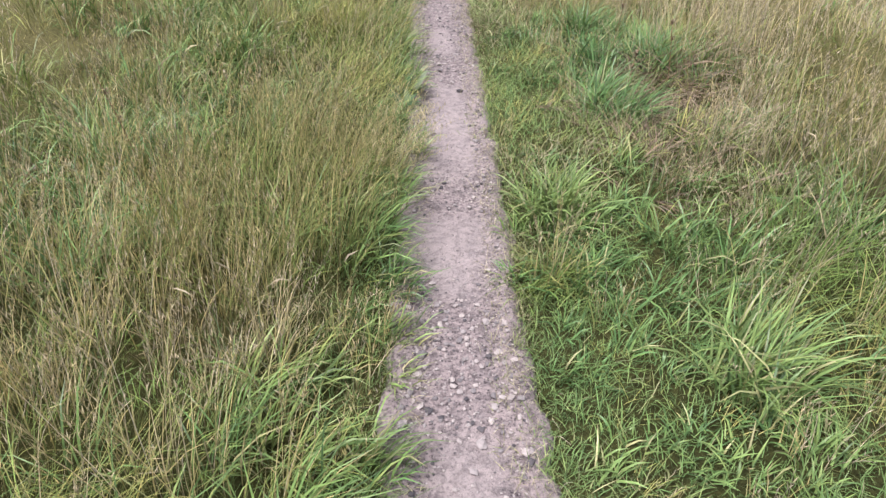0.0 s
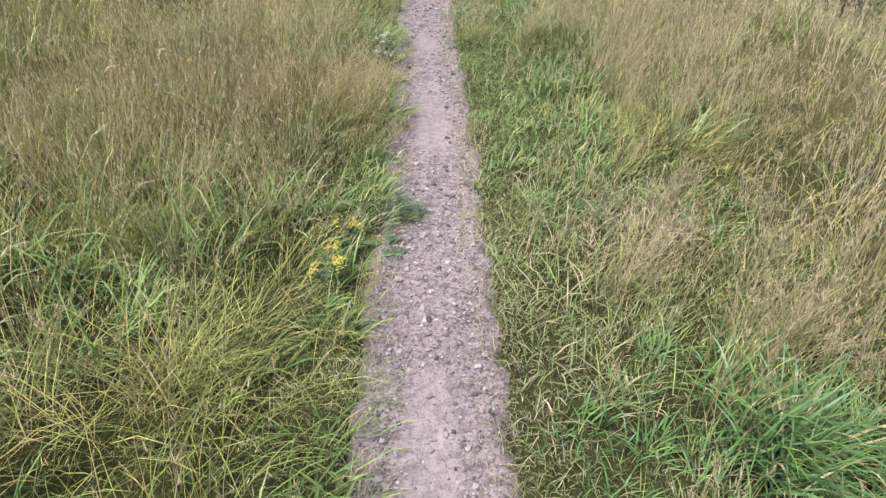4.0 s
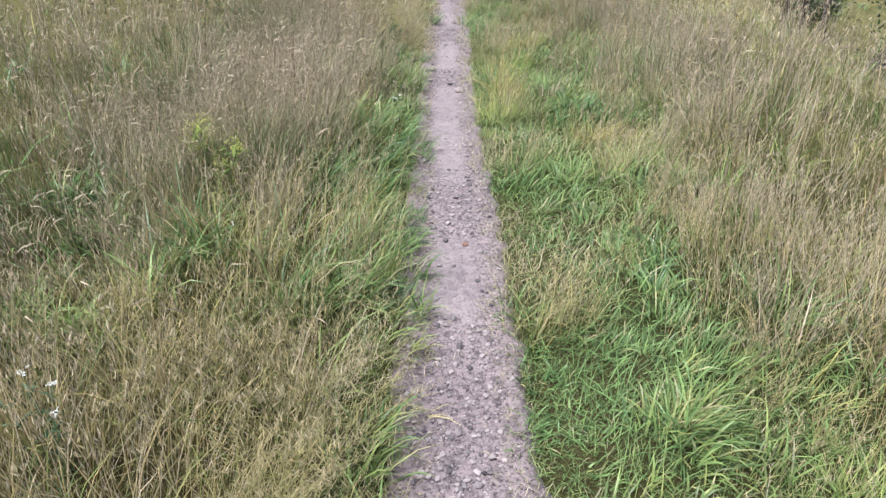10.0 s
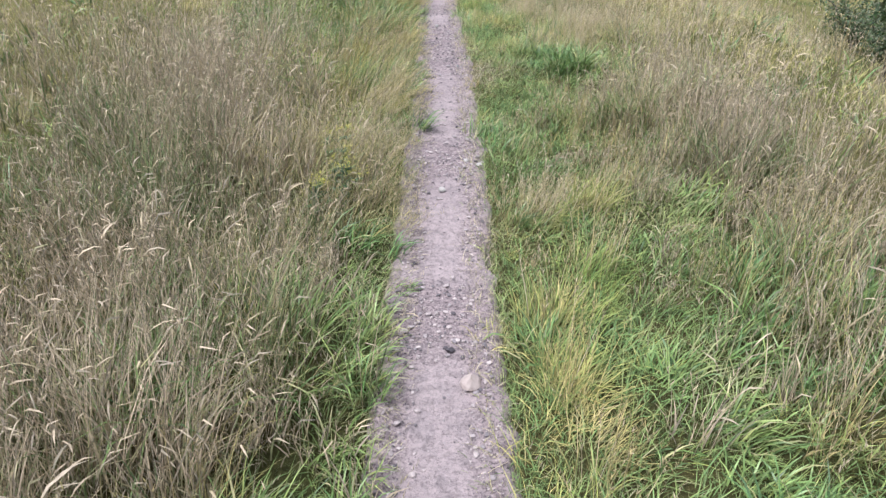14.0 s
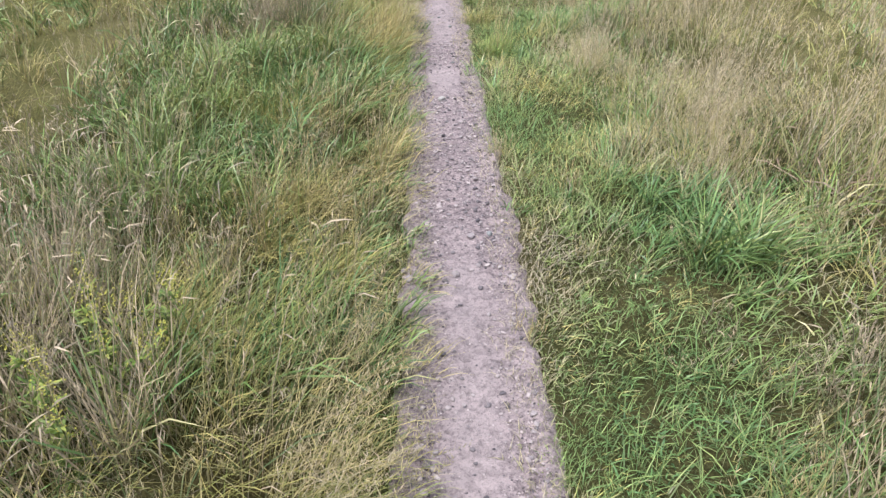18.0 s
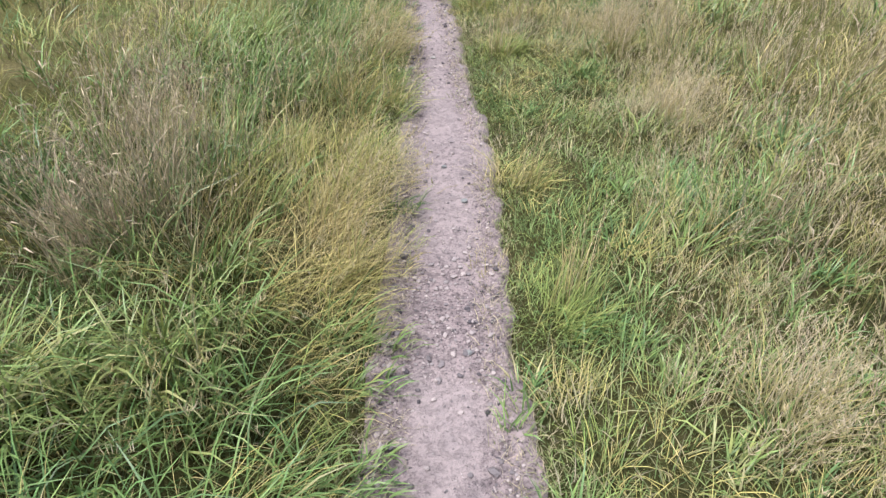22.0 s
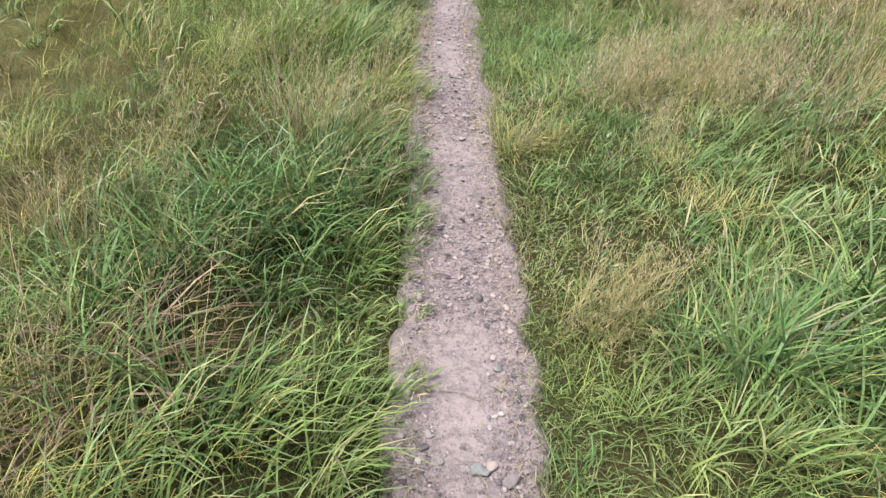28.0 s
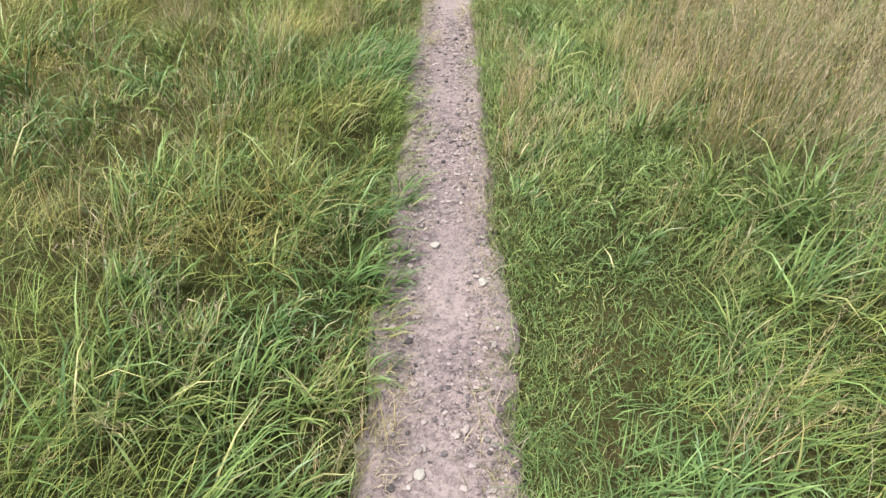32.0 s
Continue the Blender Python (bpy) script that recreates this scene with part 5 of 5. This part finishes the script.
LUSH, PALEG = "large lush green tussock with long arching blades", "golden-green rounded tussock of fine grass"
FEATHERY = "tan tussock of feathery seed heads over green leaves"
for sx, sy, ss in ((-0.88, 27.55, 1.25), (-1.10, 27.3, 1.2), (-0.74, 27.15, 1.0), (0.85, 26.35, 1.15), (1.15, 26.1, 1.2), (1.37, 26.6, 1.35), (1.23, 26.55, 1.2), (0.56, 2.5, 0.85), (1.00, 1.45, 1.0), (1.00, 3.45, 0.9), (1.00, 4.25, 0.95), (1.36, 4.2, 1.0), (1.10, 4.85, 0.9), (-1.25, 20.95, 1.2), (-0.90, 21.1, 1.1), (-1.30, 4.3, 1.1), (0.80, 7.6, 0.75), (1.25, 18.45, 0.95), (1.30, 17.2, 0.9), (-1.30, 24.4, 1.15), (0.75, 10.5, 0.55)):
    tussock(sx, sy, ss, "green", LUSH)
for sx, sy in ((0.42, 2.00), (-0.67, 5.14), (-0.82, 9.16), (0.95, 13.00), (0.36, 13.60), (0.47, 14.35), (0.53, 14.71), (0.71, 15.06), (0.85, 15.80), (-0.64, 16.86), (-1.21, 17.17), (-1.00, 17.99), (-0.55, 18.30), (-0.85, 18.60), (-0.75, 18.98), (-0.36, 19.47), (-1.00, 19.95), (0.44, 21.49), (-0.46, 21.74), (-0.50, 22.05), (0.38, 22.50), (-0.41, 22.61), (-0.37, 23.46), (0.45, 24.44), (-0.40, 24.45), (-0.42, 25.11), (0.67, 25.26), (0.38, 25.65), (0.14, 27.90), (-0.66, 28.58), (-1.30, 28.67), (-1.53, 31.37)):
    tussock(off_trail(sx, sy), sy, 1.0 if sx < middle(sy) else 0.72, "fine", PALEG)
for sx, sy in ((-0.32, 2.98), (1.32, 5.30), (0.79, 5.70), (-0.45, 7.25), (-0.47, 7.66), (1.31, 7.70), (0.84, 8.72), (0.42, 8.81), (-0.59, 10.21), (-0.69, 10.61), (0.41, 11.13), (0.52, 15.56), (-0.60, 16.29), (-0.41, 17.28), (1.52, 19.68), (1.09, 21.02), (-0.33, 22.27), (1.30, 23.01), (-0.49, 24.24), (1.30, 24.47), (1.15, 24.91), (0.39, 26.67), (-0.91, 27.92), (0.73, 28.44), (1.10, 28.47), (1.35, 29.89)):
    tussock(off_trail(sx, sy), sy, 1.0 if sx < middle(sy) else 0.8, "bent", FEATHERY, tufts=7)


# ---------------------------------------------------------------- hedge at the foot of the bank
def shrub(x, y, height, spread_r, label, leaves=2600, lean=0.0):
    root = tagged(new("shrub"), label, "shrub", "shrubs below the bank")
    z0 = float(land(np.array([x]), np.array([y]))[0])
    root.matrix_world = pose(x, y, z0 - 0.05)
    tips = []
    for k in range(7):
        a = k * 0.9 + rng.random()
        pth = stem_path((rng.normal(0, 0.05), rng.normal(0, 0.05), 0), a, height * (0.6 + 0.4 * rng.random()), 0.3 + 0.4 * rng.random() * spread_r, 8)
        pth[:, 0] += lean * np.linspace(0, 1, 8) ** 1.3 * height
        pth += rng.normal(0, 0.02, pth.shape) * np.linspace(0, 1, 8)[:, None]
        v, q = tube(pth, 0.035, 0.006, 6)
        part("limb", mesh_from("limb", v, [q], M_BARK), None, root)
        tips += list(pth[3:])
    tips = np.array(tips)
    c = tips[rng.integers(0, len(tips), leaves)] + rng.normal(0, 0.16, (leaves, 3))
    c[:, 2] = np.maximum(c[:, 2], 0.05)
    s = Sward()
    s.take(*strips(c, 0.05 + 0.05 * rng.random(leaves), 0.028 + 0.02 * rng.random(leaves), rng.random(leaves) * 6.28, 0.5 + rng.random(leaves), 0.5 * rng.random(leaves), 2, (0.5, 1.0, 0.0), rng.normal(0, 0.6, leaves), rng.random(leaves)))
    part("crown", s.mesh("crown", M_SHRUB), None, root)


for sx, sy, sh, lv in ((7.0, 15.0, 1.5, 2600), (7.3, 16.6, 1.8, 3000), (7.0, 18.2, 1.5, 2600), (9.0, 25.6, 1.4, 3000), (9.6, 27.8, 1.5, 2600), (7.2, 13.2, 1.4, 2200)):
    shrub(sx, sy, sh, 1.0, "dark leafy shrub at the foot of the grassy bank", lv)


def leaning_tree(x, y, length, lean, label, girth=0.12):
    root = tagged(new("tree"), label, "tree")
    z0 = float(land(np.array([x]), np.array([y]))[0])
    root.matrix_world = pose(x, y, z0 - 0.1)
    s = np.linspace(0, 1, 12)
    pth = np.stack([lean * length * s, 0.1 * length * np.sin(s * 2), length * s * 0.8], 1) + rng.normal(0, 0.02, (12, 3))
    v, q = tube(pth, girth, girth * 0.25, 8)
    trunk = part("trunk", mesh_from("trunk", v, [q], M_BARK), None, root)
    tips = []
    for k in range(9):
        b = pth[3 + k % 8]
        arm = stem_path(b, rng.random() * 6.28, length * 0.3, 0.8, 6)
        v, q = tube(arm, 0.03, 0.006, 5)
        part("limb", mesh_from("limb", v, [q], M_BARK), None, trunk)
        tips += list(arm[2:])
    tips, n = np.array(tips), 2600
    c = tips[rng.integers(0, len(tips), n)] + rng.normal(0, 0.18, (n, 3))
    s = Sward()
    s.take(*strips(c, 0.05 + 0.05 * rng.random(n), 0.03 + 0.02 * rng.random(n), rng.random(n) * 6.28, 0.5 + rng.random(n), 0.5 * rng.random(n), 2, (0.5, 1.0, 0.0), rng.normal(0, 0.6, n), rng.random(n)))
    part("crown", s.mesh("crown", M_SHRUB), None, root)


leaning_tree(6.8, 19.4, 3.6, 0.65, "dark-barked tree leaning out below the grassy bank")
for tx, ty in ((7.5, 22.9), (6.8, 22.3), (6.9, 21.1)):
    leaning_tree(tx, ty, 3.6, 0.04, "thin dark-barked sapling below the grassy bank", 0.07)

# ---------------------------------------------------------------- stones of the trail
xs, ys = on_trail(300, 0.15)
for k in range(300):
    x, y = xs[k:k + 1], ys[k:k + 1]
    sc = 0.018 + 0.024 * rng.random() ** 2
    ob = new("stone", SHAPES[k % 8])
    ob.parent = trail
    ob.matrix_world = pose(float(x[0]), float(y[0]), float(tread(x, y)[0]) + sc * 0.24, rng.normal(0, 12), rng.normal(0, 12), rng.random() * 360) @ Matrix.Diagonal((sc, sc, sc, 1))
